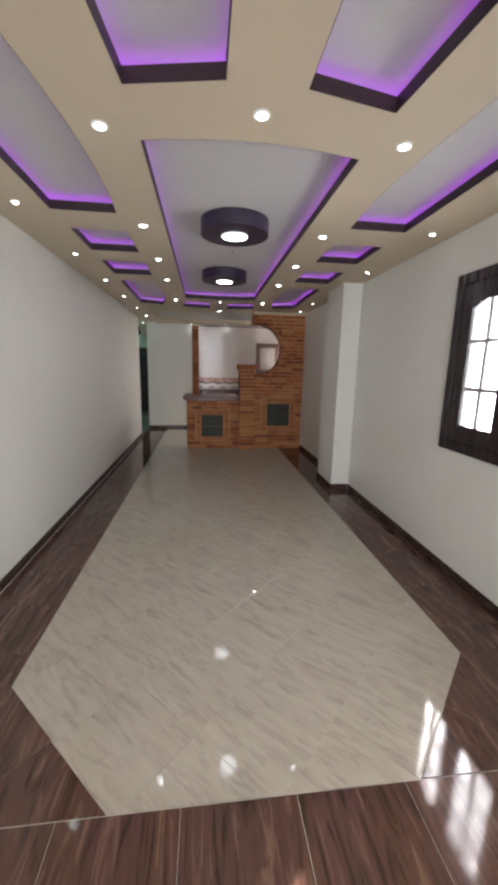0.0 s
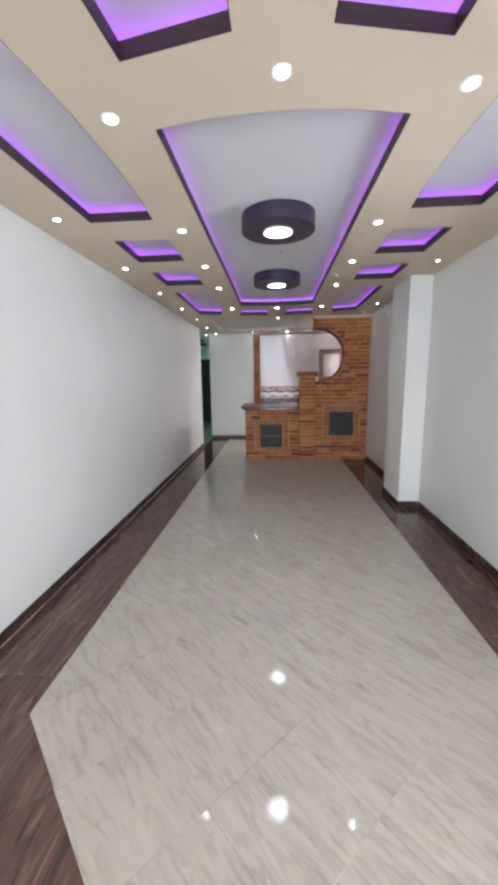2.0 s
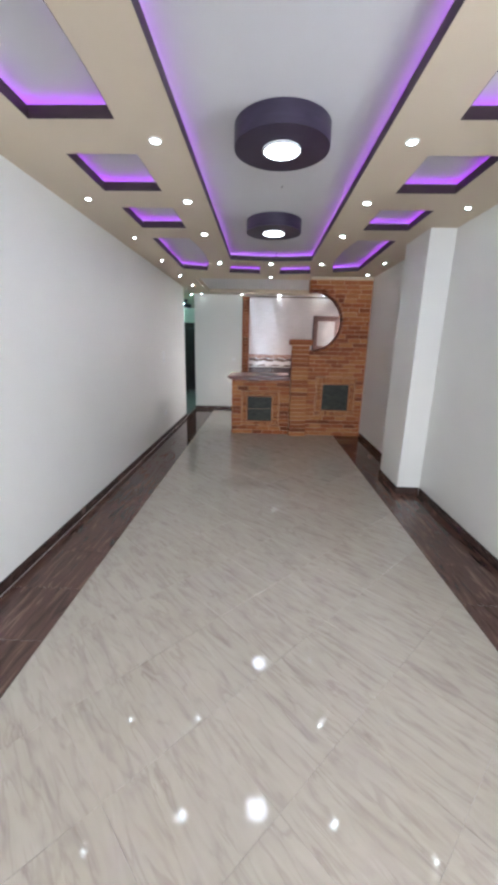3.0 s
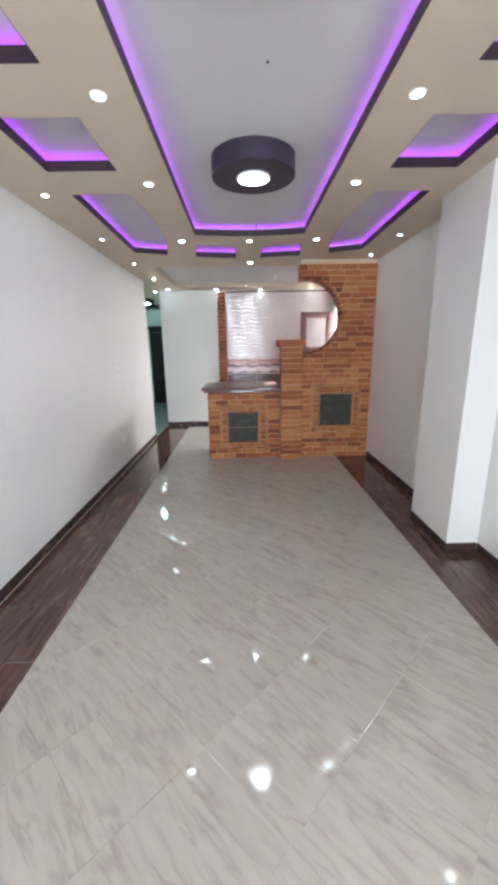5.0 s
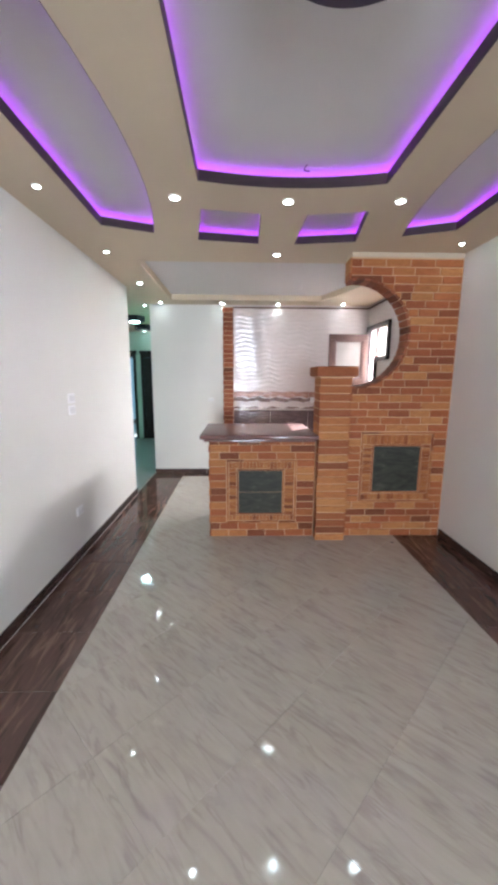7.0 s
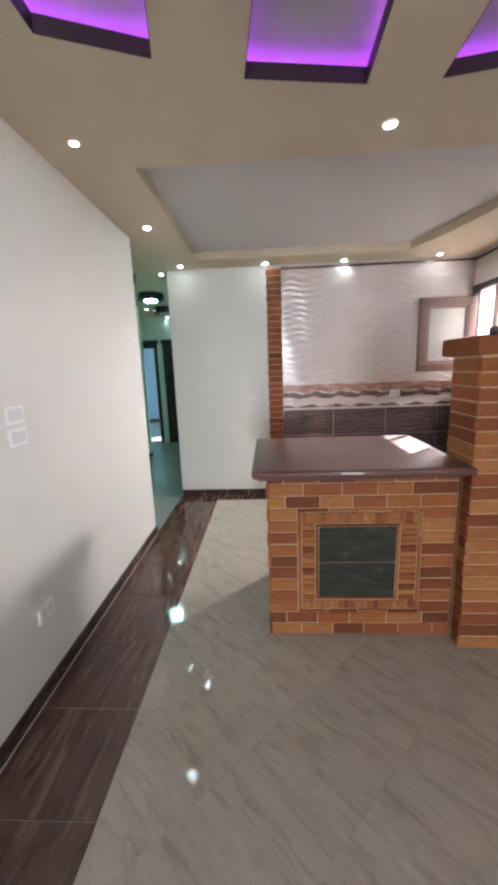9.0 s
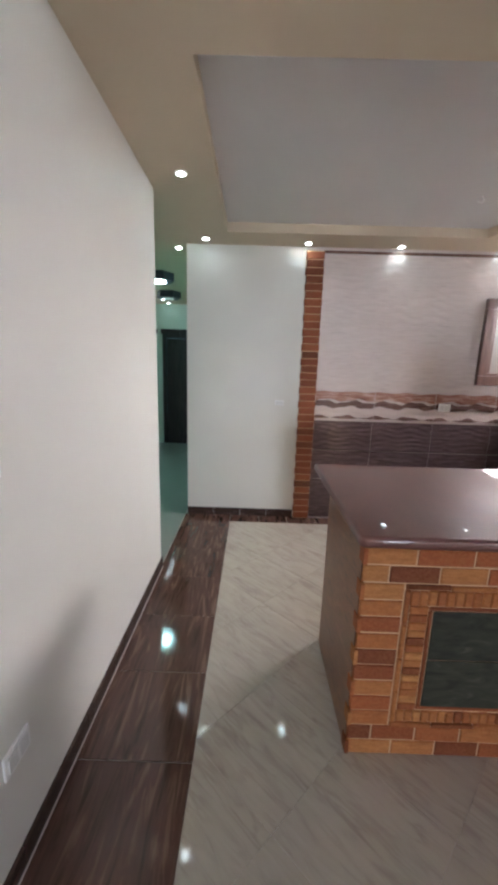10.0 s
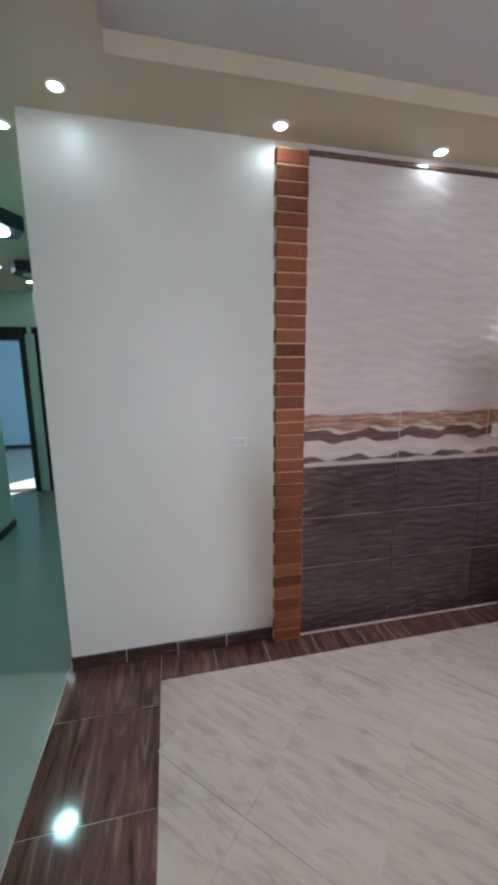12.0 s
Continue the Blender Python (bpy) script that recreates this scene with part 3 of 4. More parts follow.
def surround(parent, y, x0, x1, z0, z1, gx0, gx1, gz0, gz1):
    """A frame of narrow upright slips round a dark panel, with thin borders inside and outside."""
    m = 0.024
    a0, a1, c0, c1 = x0 + m, x1 - m, z0 + m, z1 - m
    for u0, u1, w0, w1 in ((x0, x1, c1, z1), (x0, x1, z0, c0)):
        for k in range(4):
            s = u0 + (u1 - u0) * k / 4
            brick(parent, s + (u1 - u0) / 8, y, (w0 + w1) / 2, (u1 - u0) / 4 - 0.006, w1 - w0 - 0.006, 0.014, mat=BRICK_TAN)
    for u0, u1 in ((x0, a0), (a1, x1)):
        for k in range(4):
            s = c0 + (c1 - c0) * k / 4
            brick(parent, (u0 + u1) / 2, y, s + (c1 - c0) / 8, u1 - u0 - 0.006, (c1 - c0) / 4 - 0.006, 0.014, mat=BRICK_TAN)
    i0, i1, j0, j1 = gx0 - 0.018, gx1 + 0.018, gz0 - 0.018, gz1 + 0.018
    for w0, w1 in ((j1, c1), (c0, j0)):
        n = round((a1 - a0) / 0.034)
        for k in range(n):
            s = a0 + (a1 - a0) * k / n
            brick(parent, s + (a1 - a0) / n / 2, y, (w0 + w1) / 2, (a1 - a0) / n - 0.0035, w1 - w0 - 0.008, 0.011, mat=BRICK_TAN)
    for u0, u1 in ((a0, i0), (i1, a1)):
        n = round((j1 - j0) / 0.034)
        for k in range(n):
            s = j0 + (j1 - j0) * k / n
            brick(parent, (u0 + u1) / 2, y, s + (j1 - j0) / n / 2, u1 - u0 - 0.008, (j1 - j0) / n - 0.0035, 0.011, mat=BRICK_TAN)
    for u0, u1, w0, w1 in ((i0, i1, gz1, j1), (i0, i1, j0, gz0), (i0, gx0, gz0, gz1), (gx1, i1, gz0, gz1)):
        brick(parent, (u0 + u1) / 2, y, (w0 + w1) / 2, u1 - u0 - 0.003, w1 - w0 - 0.003, 0.007)


def glass_panel(x0, x1, z0, z1, y, split):
    g = thing("stone_panel", "dark green polished panel set in a brick surround", "panel", "panels in the bar front")
    if split:
        zm = (z0 + z1) / 2
        part("plate", box(x0 + 0.002, x1 - 0.002, y - 0.005, y - 0.0005, zm + 0.002, z1 - 0.002, 0.0015), PANEL, g)
        part("plate", box(x0 + 0.002, x1 - 0.002, y - 0.005, y - 0.0005, z0 + 0.002, zm - 0.002, 0.0015), PANEL, g)
    else:
        part("plate", box(x0 + 0.002, x1 - 0.002, y - 0.005, y - 0.0005, z0 + 0.002, z1 - 0.002, 0.0015), PANEL, g)


# the low bar
bar = thing("brick_bar", "low brick-clad bar counter base with a panel surround", "bar")
part("core", box(0.055, 1.085, BAR_Y + 0.014, 8.44, 0, 1.019), MORTAR, bar, "tan mortar")
courses(bar, BAR_Y + 0.014, lambda a, b: (0.04, 1.084), 0.0, 1.015, [(0.21, 0.905, 0.1450, 0.7973)])
surround(bar, BAR_Y + 0.014, 0.21, 0.905, 0.1450, 0.7973, 0.33, 0.765, 0.245, 0.685)
glass_panel(0.33, 0.765, 0.245, 0.685, BAR_Y + 0.014, True)
part("side_cladding", box(0.043, 0.0545, BAR_Y + 0.03, 8.44, 0.001, 1.018), SIDE, bar, "brown streaked side cladding")
for k in range(14):
    if k % 2 == 0:
        part("corner_slip", box(0.038, 0.0545, BAR_Y + 0.002, BAR_Y + 0.055, 0.004 + k * 0.0725, 0.066 + k * 0.0725, 0.002), BRICK, bar)

# the worktop over the bar
top = thing("granite_worktop", "polished dark brown granite worktop with rounded edge", "worktop")
bm = prism([(-0.032, 7.655), (-0.025, 7.637), (-0.007, 7.63), (1.078, 7.63), (1.078, 8.55), (-0.032, 8.55)], 1.02, 1.062)
bmesh.ops.bevel(bm, geom=[e for e in bm.edges if abs(e.verts[0].co.z - e.verts[1].co.z) < 1e-5], offset=0.014, segments=4, affect="EDGES", profile=0.5)
smooth(part("slab", bm, GRANITE, top), 50)
# dark strip added for the shade under the worktop's overhang
part("overhang_shade", box(0.0, 1.077, 7.72, 7.785, 0.985, 1.0195, 0.004), GRANITE, top)

# the pier
pier = thing("brick_pier", "square brick pier with a projecting cap", "pier")
part("core", box(1.094, 1.366, 7.694, 7.972, 0, 1.592), MORTAR, pier, "tan mortar")
for k in range(22):
    z = (k + 0.5) * 1.59 / 22
    h = 1.59 / 22 - 0.007
    brick(pier, 1.23 + rng.uniform(-0.006, 0.006), 7.694, z, 0.298 + rng.choice((-0.008, 0.0, 0.006)), h, mat=BRICK_TAN)
    if z > 1.02:
        brick(pier, 1.094, 7.833, z, 0.285, h, turn=-90)
    else:
        brick(pier, 1.094, 7.735, z, 0.085, h, turn=-90)
    brick(pier, 1.366, 7.735, z, 0.085, h, turn=90)
cap = part("cap", box(1.04, 1.42, 7.64, 8.02, 1.600, 1.692, 0.018), BRICK_TAN, pier, "rounded terracotta cap")
smooth(cap, 40)
part("cap_bed", box(1.07, 1.39, 7.67, 7.99, 1.592, 1.600), MORTAR, pier)

# the brick screen with its round cut
CX, CZ, R = 1.43, 1.985, 0.475
screen = thing("brick_screen", "tall brick screen wall with a half-round cut", "screen wall")
cut = [(CX + (R + 0.022) * math.cos(radians(a)), CZ + (R + 0.022) * math.sin(radians(a))) for a in range(-96, 100, 7)]
outline = [(1.372, 0.0), (RIGHT - 0.002, 0.0), (RIGHT - 0.002, 2.66), (1.352, 2.66), (1.352, cut[-1][1])] + cut[::-1] + [(1.372, cut[0][1])]
part("core", prism(outline, BAR_Y + 0.014, BAR_Y + 0.18, "y"), MORTAR, screen, "tan mortar")


def screen_span(a, b):
    lo = 1.345 if (a + b) / 2 > 2.3 else 1.372
    near = min(abs(a - CZ), abs(b - CZ)) if not a < CZ < b else 0.0
    if near < R + 0.02:
        lo = max(lo, CX + math.sqrt((R + 0.02) ** 2 - near ** 2)) if near < R else lo
    return lo, RIGHT - 0.004


courses(screen, BAR_Y + 0.014, screen_span, 0.0, 2.65, [(1.53, 2.245, 0.358, 1.074)], 0.215, 1)
course = 2.65 / 37
for k in range(37):
    # bricks cut to the curve
    a, b = k * course + JOINT / 2, (k + 1) * course - JOINT / 2
    right = screen_span(k * course, (k + 1) * course)[0] - JOINT / 2
    least = 1.345 if (a + b) / 2 > 2.3 else 1.372
    left = [(max(least, CX + math.sqrt(max(0.0, (R + 0.021) ** 2 - (z - CZ) ** 2))) if abs(z - CZ) < R + 0.021 else least, z) for z in (b + (a - b) * i / 6 for i in range(7))]
    left = [(min(x, right - 0.001), z) for x, z in left]
    if right - min(x for x, z in left) > 0.014:
        part("cut_brick", prism([(right, a), (right, b)] + left, BAR_Y + 0.0068, BAR_Y + 0.0138, "y"), BRICK, screen)
surround(screen, BAR_Y + 0.014, 1.53, 2.245, 0.358, 1.074, 1.66, 2.12, 0.47, 0.93)
glass_panel(1.66, 2.12, 0.47, 0.93, BAR_Y + 0.014, False)
n_arch = 26
for k in range(n_arch):
    a0, a1 = radians(-96 + 196 * k / n_arch + 0.5), radians(-96 + 196 * (k + 1) / n_arch - 0.5)
    pts = [(CX + r * math.cos(a), CZ + r * math.sin(a)) for r, a in ((R, a0), (R + 0.0215, a0), (R + 0.0215, a1), (R, a1))]
    part("arch_brick", prism(pts, BAR_Y - 0.004, BAR_Y + 0.185, "y"), BRICK_RED, screen)
for k in range(3):
    part("end_brick", box(1.338, 1.351, BAR_Y + 0.002, BAR_Y + 0.18, 2.475 + k * 0.062, 2.53 + k * 0.062, 0.002), BRICK, screen)
part("top_band", box(1.352, RIGHT - 0.002, BAR_Y + 0.004, BAR_Y + 0.18, 2.661, 2.699), CEIL, screen, "cream plaster joint")

# the brick strip at the tiled wall
strip = thing("brick_strip", "narrow vertical brick strip beside the tiled wall", "brick trim")
part("core", box(0.078, 0.238, FAR - 0.028, FAR - 0.0025, 0.0, 2.66), MORTAR, strip, "tan mortar")
for k in range(38):
    h = 2.655 / 38
    brick(strip, 0.158, FAR - 0.028, (k + 0.5) * h, 0.160 + 0.006 * (k % 2), h - 0.007, 0.007, mat=BRICK_RED)
    if k % 2:
        part("edge_brick", box(0.071, 0.0775, FAR - 0.03, FAR - 0.0025, k * h + 0.004, (k + 1) * h - 0.004, 0.002), BRICK_RED, strip)

# ---- kitchen wall tiles ----
tiles = thing("wall_tiles_north", "glazed wall tiles, pale above and dark below a wavy band", "tiles", kind="structure")
tiles_e = thing("wall_tiles_east", "glazed pale wall tiles round the kitchen window", "tiles", kind="structure")


def relief(u, z, length):
    """Height of the tiles' moulded ripples."""
    n = noise.noise(Vector((u * 3.4, 3.7, z * 4.6)))
    bend = 1.3 * math.sin(2 * math.pi * u / 0.30 + 4.0 * z) + 4.5 * n
    return 0.0017 * (1.0 + math.sin(2 * math.pi * z / length + bend)) * (0.75 + 0.5 * noise.noise(Vector((u * 5, 9.1, z * 7))))


def wavy_tile(parent, u0, u1, z0, z1, face, mat, length, east=False):
    """A glazed tile with moulded ripples; u runs along the wall, face is the wall's plane."""
    nu, nz = max(3, round((u1 - u0) / 0.016)), max(3, round((z1 - z0) / 0.008))
    put = (lambda u, h, z: (face - h, u, z)) if east else (lambda u, h, z: (u, face - h, z))
    grid = [(u0 + (u1 - u0) * i / nu, z0 + (z1 - z0) * j / nz) for j in range(nz + 1) for i in range(nu + 1)]
    verts = [put(u, 0.004 + relief(u, z, length), z) for u, z in grid]
    w = nu + 1
    faces = [(j * w + i, j * w + i + 1, (j + 1) * w + i + 1, (j + 1) * w + i) for j in range(nz) for i in range(nu)]
    rim = list(range(w)) + [j * w + nu for j in range(1, nz + 1)] + [nz * w + i for i in range(nu - 1, -1, -1)] + [j * w for j in range(nz - 1, 0, -1)]
    k0 = len(verts)
    verts += [put(grid[k][0], -0.0005, grid[k][1]) for k in rim]
    faces += [(rim[i], rim[(i + 1) % len(rim)], k0 + (i + 1) % len(rim), k0 + i) for i in range(len(rim))]
    if east:
        faces = [f[::-1] for f in faces]
    me = bpy.data.meshes.new("tile")
    me.from_pydata(verts, [], faces)
    me.materials.append(mat)
    ob = new("tile", me)
    ob.parent = parent
    return smooth(ob, 50)


ROWS_Z = [(0.008, 0.44, LOWER), (0.44, 0.752, LOWER), (0.752, 1.064, LOWER), (1.064, 1.38, UPPER), (1.38, 1.70, UPPER), (1.70, 2.02, UPPER), (2.02, 2.34, UPPER), (2.34, 2.645, UPPER)]
for z0, z1, mat in ROWS_Z:
    gap = 0.0025 if mat is LOWER else 0.0003
    for x0, x1 in ((0.242, 0.842), (0.842, 1.457), (1.457, 2.06), (2.06, RIGHT - 0.008)):
        wavy_tile(tiles, x0 + gap, x1 - gap, z0 + gap, z1 - gap, FAR - 0.0022, mat, 0.05 if mat is LOWER else 0.072)
    for y0, y1 in ((7.975, 8.45), (8.45, 9.05), (9.05, 9.40), (9.40, 9.85), (9.85, 10.23), (10.23, 10.30)):
        zz0, zz1 = z0, z1
        if y0 > 9.3 and y1 < 10.25:
            sill = 1.88 if y1 < 9.86 else 1.48
            if z1 > sill and z0 < 2.34:
                if z0 >= sill and z1 <= 2.345:
                    continue
                if z0 < sill:
                    zz1 = sill
                if zz1 - zz0 < 0.03:
                    continue
        wavy_tile(tiles_e, y0 + gap, y1 - gap, zz0 + gap, zz1 - gap, RIGHT, mat, 0.05 if mat is LOWER else 0.072, True)


def ribbon(low, high, y, x0, x1, n=80):
    bm = bmesh.new()
    rows = []
    for k in range(n + 1):
        x = x0 + (x1 - x0) * k / n
        rows.append([bm.verts.new((x, yy, z)) for yy, z in ((y + 0.009, low(x)), (y, low(x) + 0.002), (y - 0.002, (low(x) + high(x)) / 2), (y, high(x) - 0.002), (y + 0.009, high(x)))])
    for a, b in zip(rows, rows[1:]):
        for i in range(4):
            bm.faces.new((a[i], b[i], b[i + 1], a[i + 1]))
    bmesh.ops.recalc_face_normals(bm, faces=bm.faces[:])
    return bm


def wave(z, amp, length, ph):
    return lambda x: z + amp * math.sin(2 * math.pi * x / length + ph) + amp * 0.35 * math.sin(4.6 * math.pi * x / length + ph * 2)


for x0, x1 in ((0.246, 0.839), (0.845, 1.454), (1.460, 2.057), (2.063, 2.372)):
    part("band_wave", ribbon(wave(1.275, 0.012, 0.31, 0.4), lambda x: 1.362 + 0.006 * math.sin(23 * x), FAR - 0.0135, x0, x1), RED_BAND, tiles, "reddish wave glaze")
    part("band_wave", ribbon(wave(1.205, 0.013, 0.31, 2.0), wave(1.262, 0.014, 0.31, 1.2), FAR - 0.0145, x0, x1), DARK_BAND, tiles, "brown wave glaze")
    part("band_wave", ribbon(wave(1.088, 0.004, 0.31, 0.0), wave(1.112, 0.014, 0.31, 2.6), FAR - 0.0135, x0, x1), DARK_BAND, tiles, "brown wave glaze")
structure("trim_tiles_north", box(0.236, RIGHT - 0.02, FAR - 0.014, FAR + 0.003, 2.648, 2.672, 0.004), TRIM, "dark edging strip above the tiles", "trim")
structure("trim_tiles_east", box(RIGHT - 0.016, RIGHT - 0.001, 7.98, FAR - 0.002, 2.648, 2.672, 0.004), TRIM, "dark edging strip above the tiles", "trim")


# ---- lamps ----
def spotlight(x, y, label="small round white recessed downlight, lit", k=1.0, mat=SPOT):
    s = thing("downlight", label, "downlight", "recessed downlights", at=(x, y, CEILING))
    n = 20
    circ = lambda r: [(r * math.cos(2 * math.pi * k / n), r * math.sin(2 * math.pi * k / n)) for k in range(n)]
    smooth(part("bezel", ring(circ(0.037 * k), circ(0.0255 * k), -0.007, 0.0), PLASTIC, s))
    part("lens", cylinder(0, 0, -0.005, -0.001, 0.025 * k, n), mat, s, "glowing lens")
    return s


first = spotlight(-0.065, 2.35)
places = [(-0.065, y) for y in (3.57, 4.49, 5.41, 6.82)] + [(1.365, y) for y in (2.29, 3.57, 4.49, 5.42, 6.82)]
places += [(0.652, 2.17), (0.652, 6.85), (0.68, 7.90)]
places += [(-0.86, 9.0), (-0.86, 10.15)]
wall_places = [(-0.86, y) for y in (3.28, 4.46, 5.58, 6.71, 7.87)] + [(2.195, y) for y in (3.36, 4.57, 6.69, 7.55)]
places += [(0.07, 10.2), (0.93, 10.23), (1.93, 10.18), (2.22, 9.37), (-1.16, 10.44), (-2.12, 12.85), (-2.03, 13.45), (-2.03, 13.83)]
for x, y in places:
    copy_thing(first, pose(x, y, CEILING))
slim = spotlight(*wall_places[0], "narrow round white recessed downlight beside the wall, lit", 0.72)
for x, y in wall_places[1:]:
    copy_thing(slim, pose(x, y, CEILING))

for y in (3.65, 5.31):
    d = thing("drum_lamp", "dark round ceiling drum with a lit disc", "ceiling lamp", "drum lamps", at=(0.65, y, 2.69))
    smooth(part("drum", cylinder(0, 0, 0.0, UPPER_Z - 2.691, 0.275, 64), DRUM, d, "dark lacquered drum"))
    n = 40
    circ = lambda r: [(r * math.cos(2 * math.pi * k / n), r * math.sin(2 * math.pi * k / n)) for k in range(n)]
    smooth(part("bezel", ring(circ(0.112), circ(0.1), -0.010, -0.0005), PLASTIC, d, "white rim"))
    part("light_disc", cylinder(0, 0, -0.008, -0.001, 0.0995, n), DISC, d, "glowing white disc")
for x, y in ((-1.63, 10.36), (-1.62, 11.5), (-1.77, 12.72)):
    d = thing("hexagonal_lamp", "dark hexagonal ceiling lamp with a lit disc" if 11 < y < 12 else "dark hexagonal ceiling lamp, switched off", "ceiling lamp", "hall ceiling lamps", at=(x, y, 2.60))
    hexa = [(0.19 * math.cos(radians(60 * k)), 0.19 * math.sin(radians(60 * k))) for k in range(6)]
    part("housing", prism(hexa, 0.0, 0.099), DRUM, d, "dark hexagonal housing")
    part("light_disc", cylinder(0, 0, -0.009, -0.001, 0.085, 32), HALL_LED if 11 < y < 12 else PLASTIC, d, "glowing disc" if 11 < y < 12 else "unlit white disc")


# ---- switches and sockets ----
def plate(name, label, place, normal, w=0.12, h=0.08, holes=2):
    root = thing(name, label, "socket" if "socket" in name else "switch", at=place)
    root.rotation_euler = (0, 0, radians({"-y": 0, "x": 90, "-x": -90}[normal]))
    part("cover", box(-w / 2, w / 2, -0.009, -0.0005, -h / 2, h / 2, 0.003), PLASTIC, root)
    for k in range(holes):
        x = (k - (holes - 1) / 2) * w * 0.42
        part("rocker" if "switch" in name else "outlet", box(x - w * 0.18, x + w * 0.18, -0.013, -0.0085, -h * 0.32, h * 0.32, 0.002), ROCKER, root)


plate("light_switch", "white plastic light switch on the painted wall", (LEFT, 7.43, 1.41), "x")
plate("light_switch", "white plastic light switch below another", (LEFT, 7.43, 1.31), "x")
plate("wall_socket", "white plastic socket low on the wall", (LEFT, 7.43, 0.42), "x")
plate("wall_socket", "white plastic socket low on the wall", (RIGHT, 6.46, 0.43), "-x")
plate("light_switch", "white plastic switch beside the brick strip", (-0.12, FAR, 1.23), "-y", 0.085, 0.05)
plate("wall_socket", "white plastic socket on the wavy band", (1.55, FAR - 0.0155, 1.23), "-y")

# ---- small odds and ends ----
bm = bmesh.new()
bmesh.ops.create_icosphere(bm, subdivisions=2, radius=0.012)
for v in bm.verts:
    v.co = Vector((v.co.x * 1.5, v.co.y, v.co.z * 0.55)) * (1 + 0.25 * noise.noise(v.co * 90))
crumb = tagged(link("pebble", bm, FASCIA), "small dark crumb lying on the tile floor", "pebble")
crumb.location = (1.83, 7.62, 0.006)


def wire(points, mat, label):
    curve = bpy.data.curves.new("ceiling_wire", "CURVE")
    curve.dimensions, curve.bevel_depth, curve.bevel_resolution = "3D", 0.003, 2
    sp = curve.splines.new("BEZIER")
    sp.bezier_points.add(len(points) - 1)
    for bp, co in zip(sp.bezier_points, points):
        bp.co, bp.handle_left_type, bp.handle_right_type = co, "AUTO", "AUTO"
    curve.materials.append(mat)
    tagged(new("ceiling_wire", curve), label, "wire")


wire(((0.73, 6.63, 2.798), (0.71, 6.60, 2.755), (0.735, 6.57, 2.735)), FASCIA, "short dark loose wire end in the recess")
wire(((0.687, 4.45, 2.7985), (0.690, 4.446, 2.788), (0.682, 4.438, 2.784)), FASCIA, "short dark wire end between the two drum lamps")
wire(((1.14, 9.372, 2.775), (1.15, 9.365, 2.745), (1.125, 9.36, 2.728), (1.11, 9.37, 2.740)), PLASTIC, "white curled wire end on the kitchen ceiling")

# ---- floor tiles, laid last ----
OCT = [(0.04, 1.475), (1.27, 1.475), (1.91, 2.10), (1.91, 10.13), (-0.59, 10.13), (-0.59, 2.10)]
SIDE_T, GAP = 0.4525, 0.0012


def clip(poly, a, b):
    """The part of a convex outline to the left of the line from a to b."""
    def s(p):
        return (b[0] - a[0]) * (p[1] - a[1]) - (b[1] - a[1]) * (p[0] - a[0])
    out = []
    for i, p in enumerate(poly):
        q = poly[(i + 1) % len(poly)]
        if s(p) >= 0:
            out.append(p)
        if s(p) * s(q) < 0:
            f = s(p) / (s(p) - s(q))
            out.append((p[0] + f * (q[0] - p[0]), p[1] + f * (q[1] - p[1])))
    return out


def poly_area(p):
    return abs(sum(p[i][0] * p[(i + 1) % len(p)][1] - p[(i + 1) % len(p)][0] * p[i][1] for i in range(len(p)))) / 2


def tile_mesh(points, mat):
    bm = prism(points, -0.0055, -0.0012)
    c = 0.0012
    topface = max(bm.faces, key=lambda f: f.calc_center_median().z)
    bmesh.ops.inset_region(bm, faces=[topface], thickness=c, depth=0.0)
    for v in topface.verts:
        v.co.z = 0.0
    me = bpy.data.meshes.new("tile")
    bm.to_mesh(me)
    bm.free()
    me.materials.append(mat)
    return me


def lay(points, mat, turn, centre):
    cs, sn = math.cos(-turn), math.sin(-turn)
    local = [((x - centre[0]) * cs - (y - centre[1]) * sn, (x - centre[0]) * sn + (y - centre[1]) * cs) for x, y in points]
    ob = new("tile", tile_mesh(local, mat))
    ob.parent = floor
    ob.location = (centre[0], centre[1], rng.uniform(-0.0003, 0.0003))
    ob.rotation_euler = (rng.uniform(-0.0008, 0.0008), rng.uniform(-0.0008, 0.0008), turn)


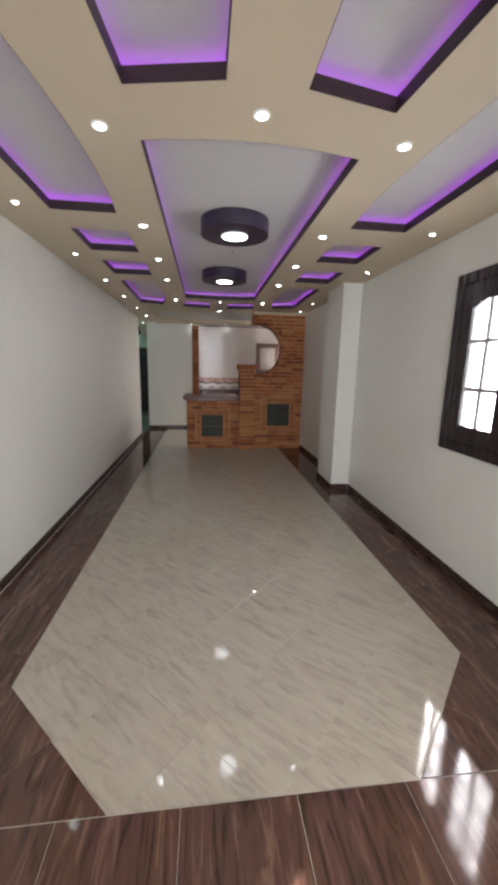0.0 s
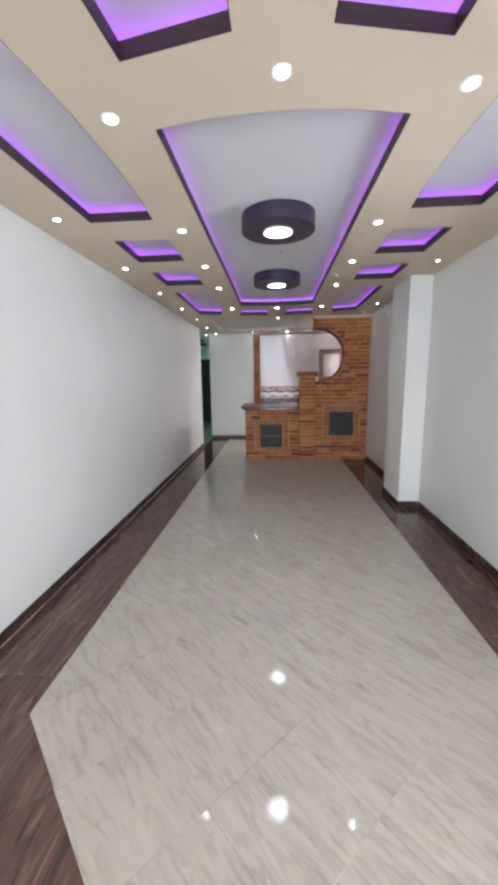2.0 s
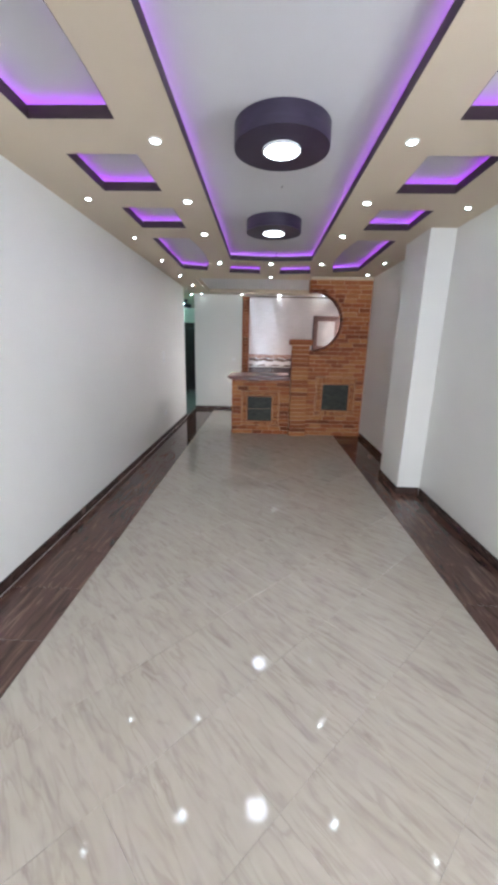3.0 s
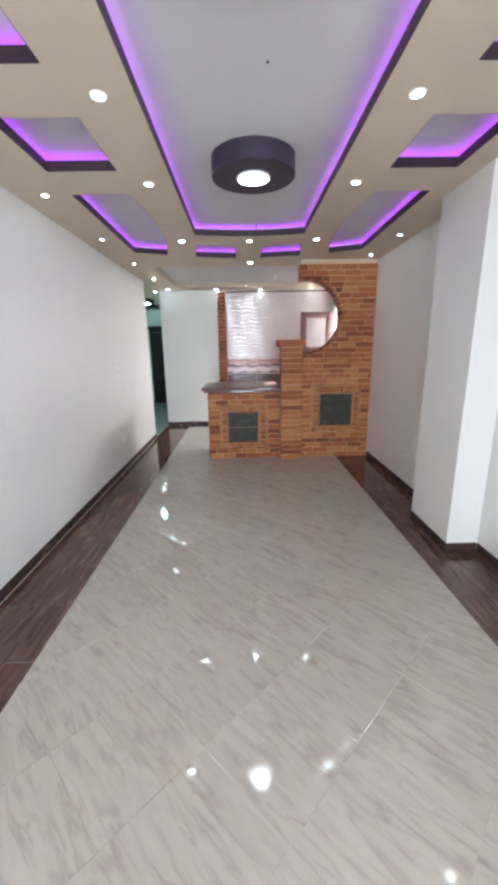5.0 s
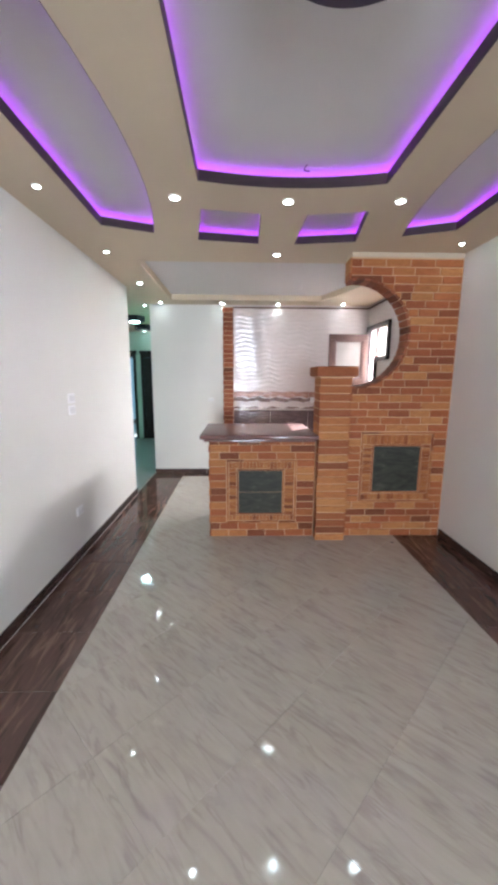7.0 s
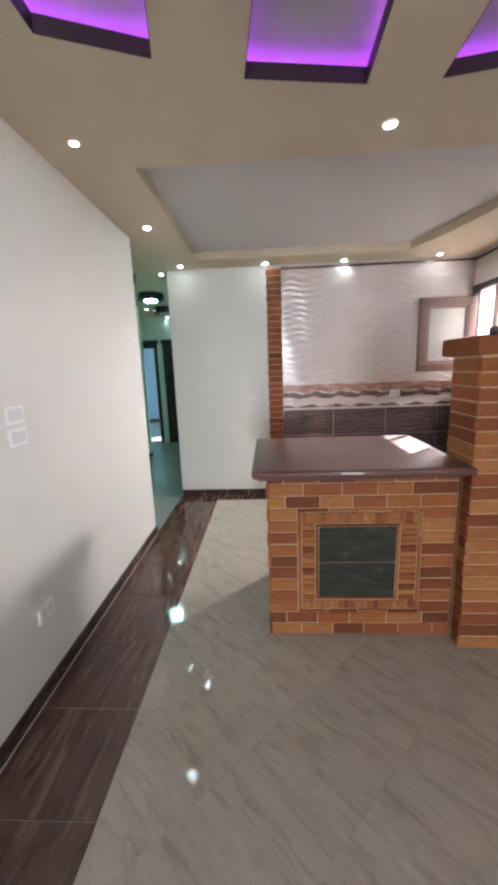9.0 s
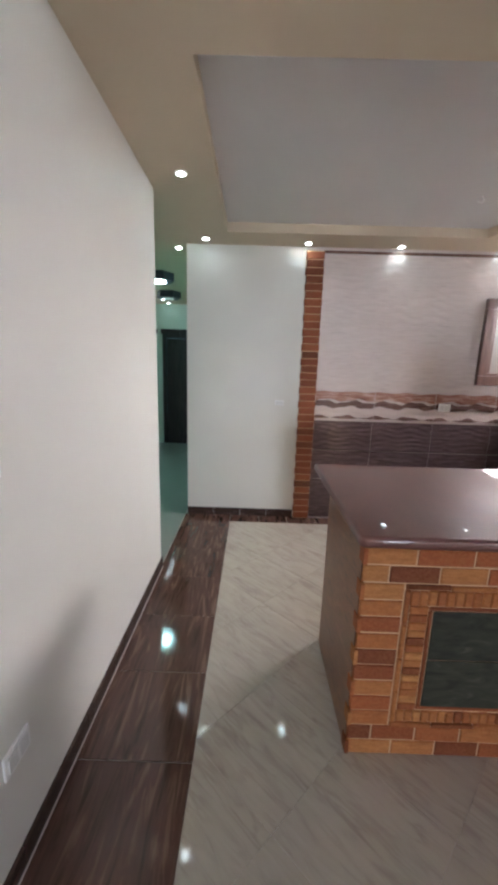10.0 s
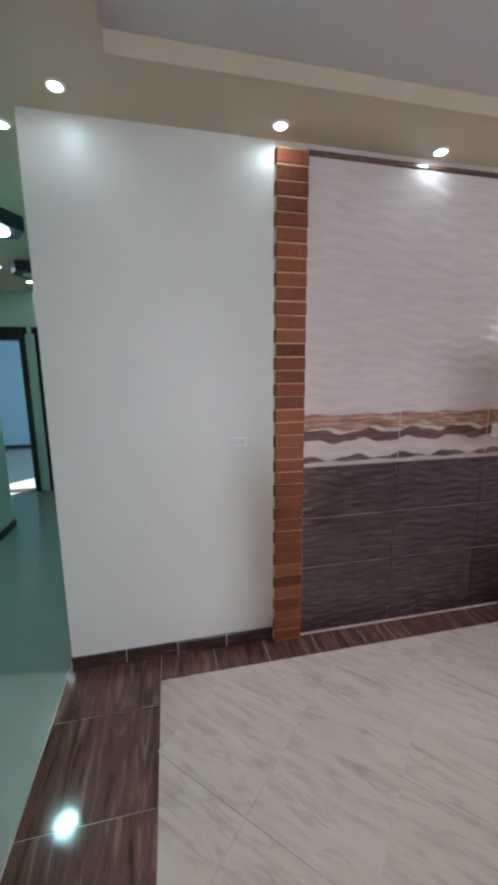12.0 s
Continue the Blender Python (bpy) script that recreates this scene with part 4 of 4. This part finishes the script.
q = math.sqrt(0.5)
e1, e2 = (q, -q), (q, q)
u0, v0 = -1.39 * q, 2.11 * q
full = SIDE_T / 2 - GAP / 2
shared = tile_mesh([(-full, -full), (full, -full), (full, full), (-full, full)], TILE)
for i in range(-30, 30):
    for j in range(-30, 30):
        u, v = u0 + (i + 0.5) * SIDE_T, v0 + (j + 0.5) * SIDE_T
        c = (u * e1[0] + v * e2[0], u * e1[1] + v * e2[1])
        sq = [(c[0] + a * e1[0] + b * e2[0], c[1] + a * e1[1] + b * e2[1]) for a, b in ((-full, -full), (full, -full), (full, full), (-full, full))]
        p = sq
        for k in range(len(OCT)):
            if len(p) > 2:
                p = clip(p, OCT[k], OCT[(k + 1) % len(OCT)])
        if len(p) < 3 or poly_area(p) < 0.0015:
            continue
        if poly_area(p) > 0.999 * poly_area(sq):
            ob = new("tile", shared)
            ob.parent = floor
            ob.location = (c[0], c[1], rng.uniform(-0.0003, 0.0003))
            ob.rotation_euler = (rng.uniform(-0.0008, 0.0008), rng.uniform(-0.0008, 0.0008), -math.pi / 4)
        else:
            lay(p, TILE, -math.pi / 4, c)


def rect(x0, x1, y0, y1, g=0.0013):
    return [(x0 + g, y0 + g), (x1 - g, y0 + g), (x1 - g, y1 - g), (x0 + g, y1 - g)]


y = 2.335 - 0.45 * 11
while y < 10.3:
    y1 = min(y + 0.45, 10.31)
    a = max(y, BACK)
    if y1 > a + 0.02:
        for x0, x1 in ((LEFT, -0.59), (1.91, RIGHT)):
            if y1 > 2.12:
                lay(rect(x0, x1, a, y1), BROWN, 0.0, ((x0 + x1) / 2, (a + y1) / 2))
    y = y1
for k in range(-3, 5):
    x0, x1 = max(LEFT, 0.31 + 0.45 * k), min(RIGHT, 0.31 + 0.45 * (k + 1))
    for r in range(9):
        y1 = 1.472 - 0.45 * r
        lay(rect(x0, x1, max(BACK, y1 - 0.45), y1), BROWN, 0.0, ((x0 + x1) / 2, y1 - 0.225))
for s in (0, 1):
    fx = (lambda x: x) if s == 0 else (lambda x: 1.32 - x)
    a, b = (0.04, 1.475), (-0.59, 2.10)
    m = ((a[0] + b[0]) / 2, (a[1] + b[1]) / 2)
    for pts in ([(LEFT, 1.475), (-0.59, 1.475), m, b, (-0.59, 2.118), (LEFT, 2.118)], [(-0.588, 1.475), (a[0] - 0.003, a[1]), (m[0], m[1] - 0.003)]):
        pts = [(fx(x), yy) for x, yy in pts]
        if s:
            pts = [(min(x, RIGHT), yy) for x, yy in pts[::-1]]
        cx, cy = sum(p[0] for p in pts) / len(pts), sum(p[1] for p in pts) / len(pts)
        lay(pts, BROWN, 0.0, (cx, cy))
x = -0.59
while x < RIGHT:
    x1 = min(x + 0.3, RIGHT)
    lay(rect(x, x1, 10.132, 10.31), BROWN, 0.0, ((x + x1) / 2, 10.22))
    x = x1
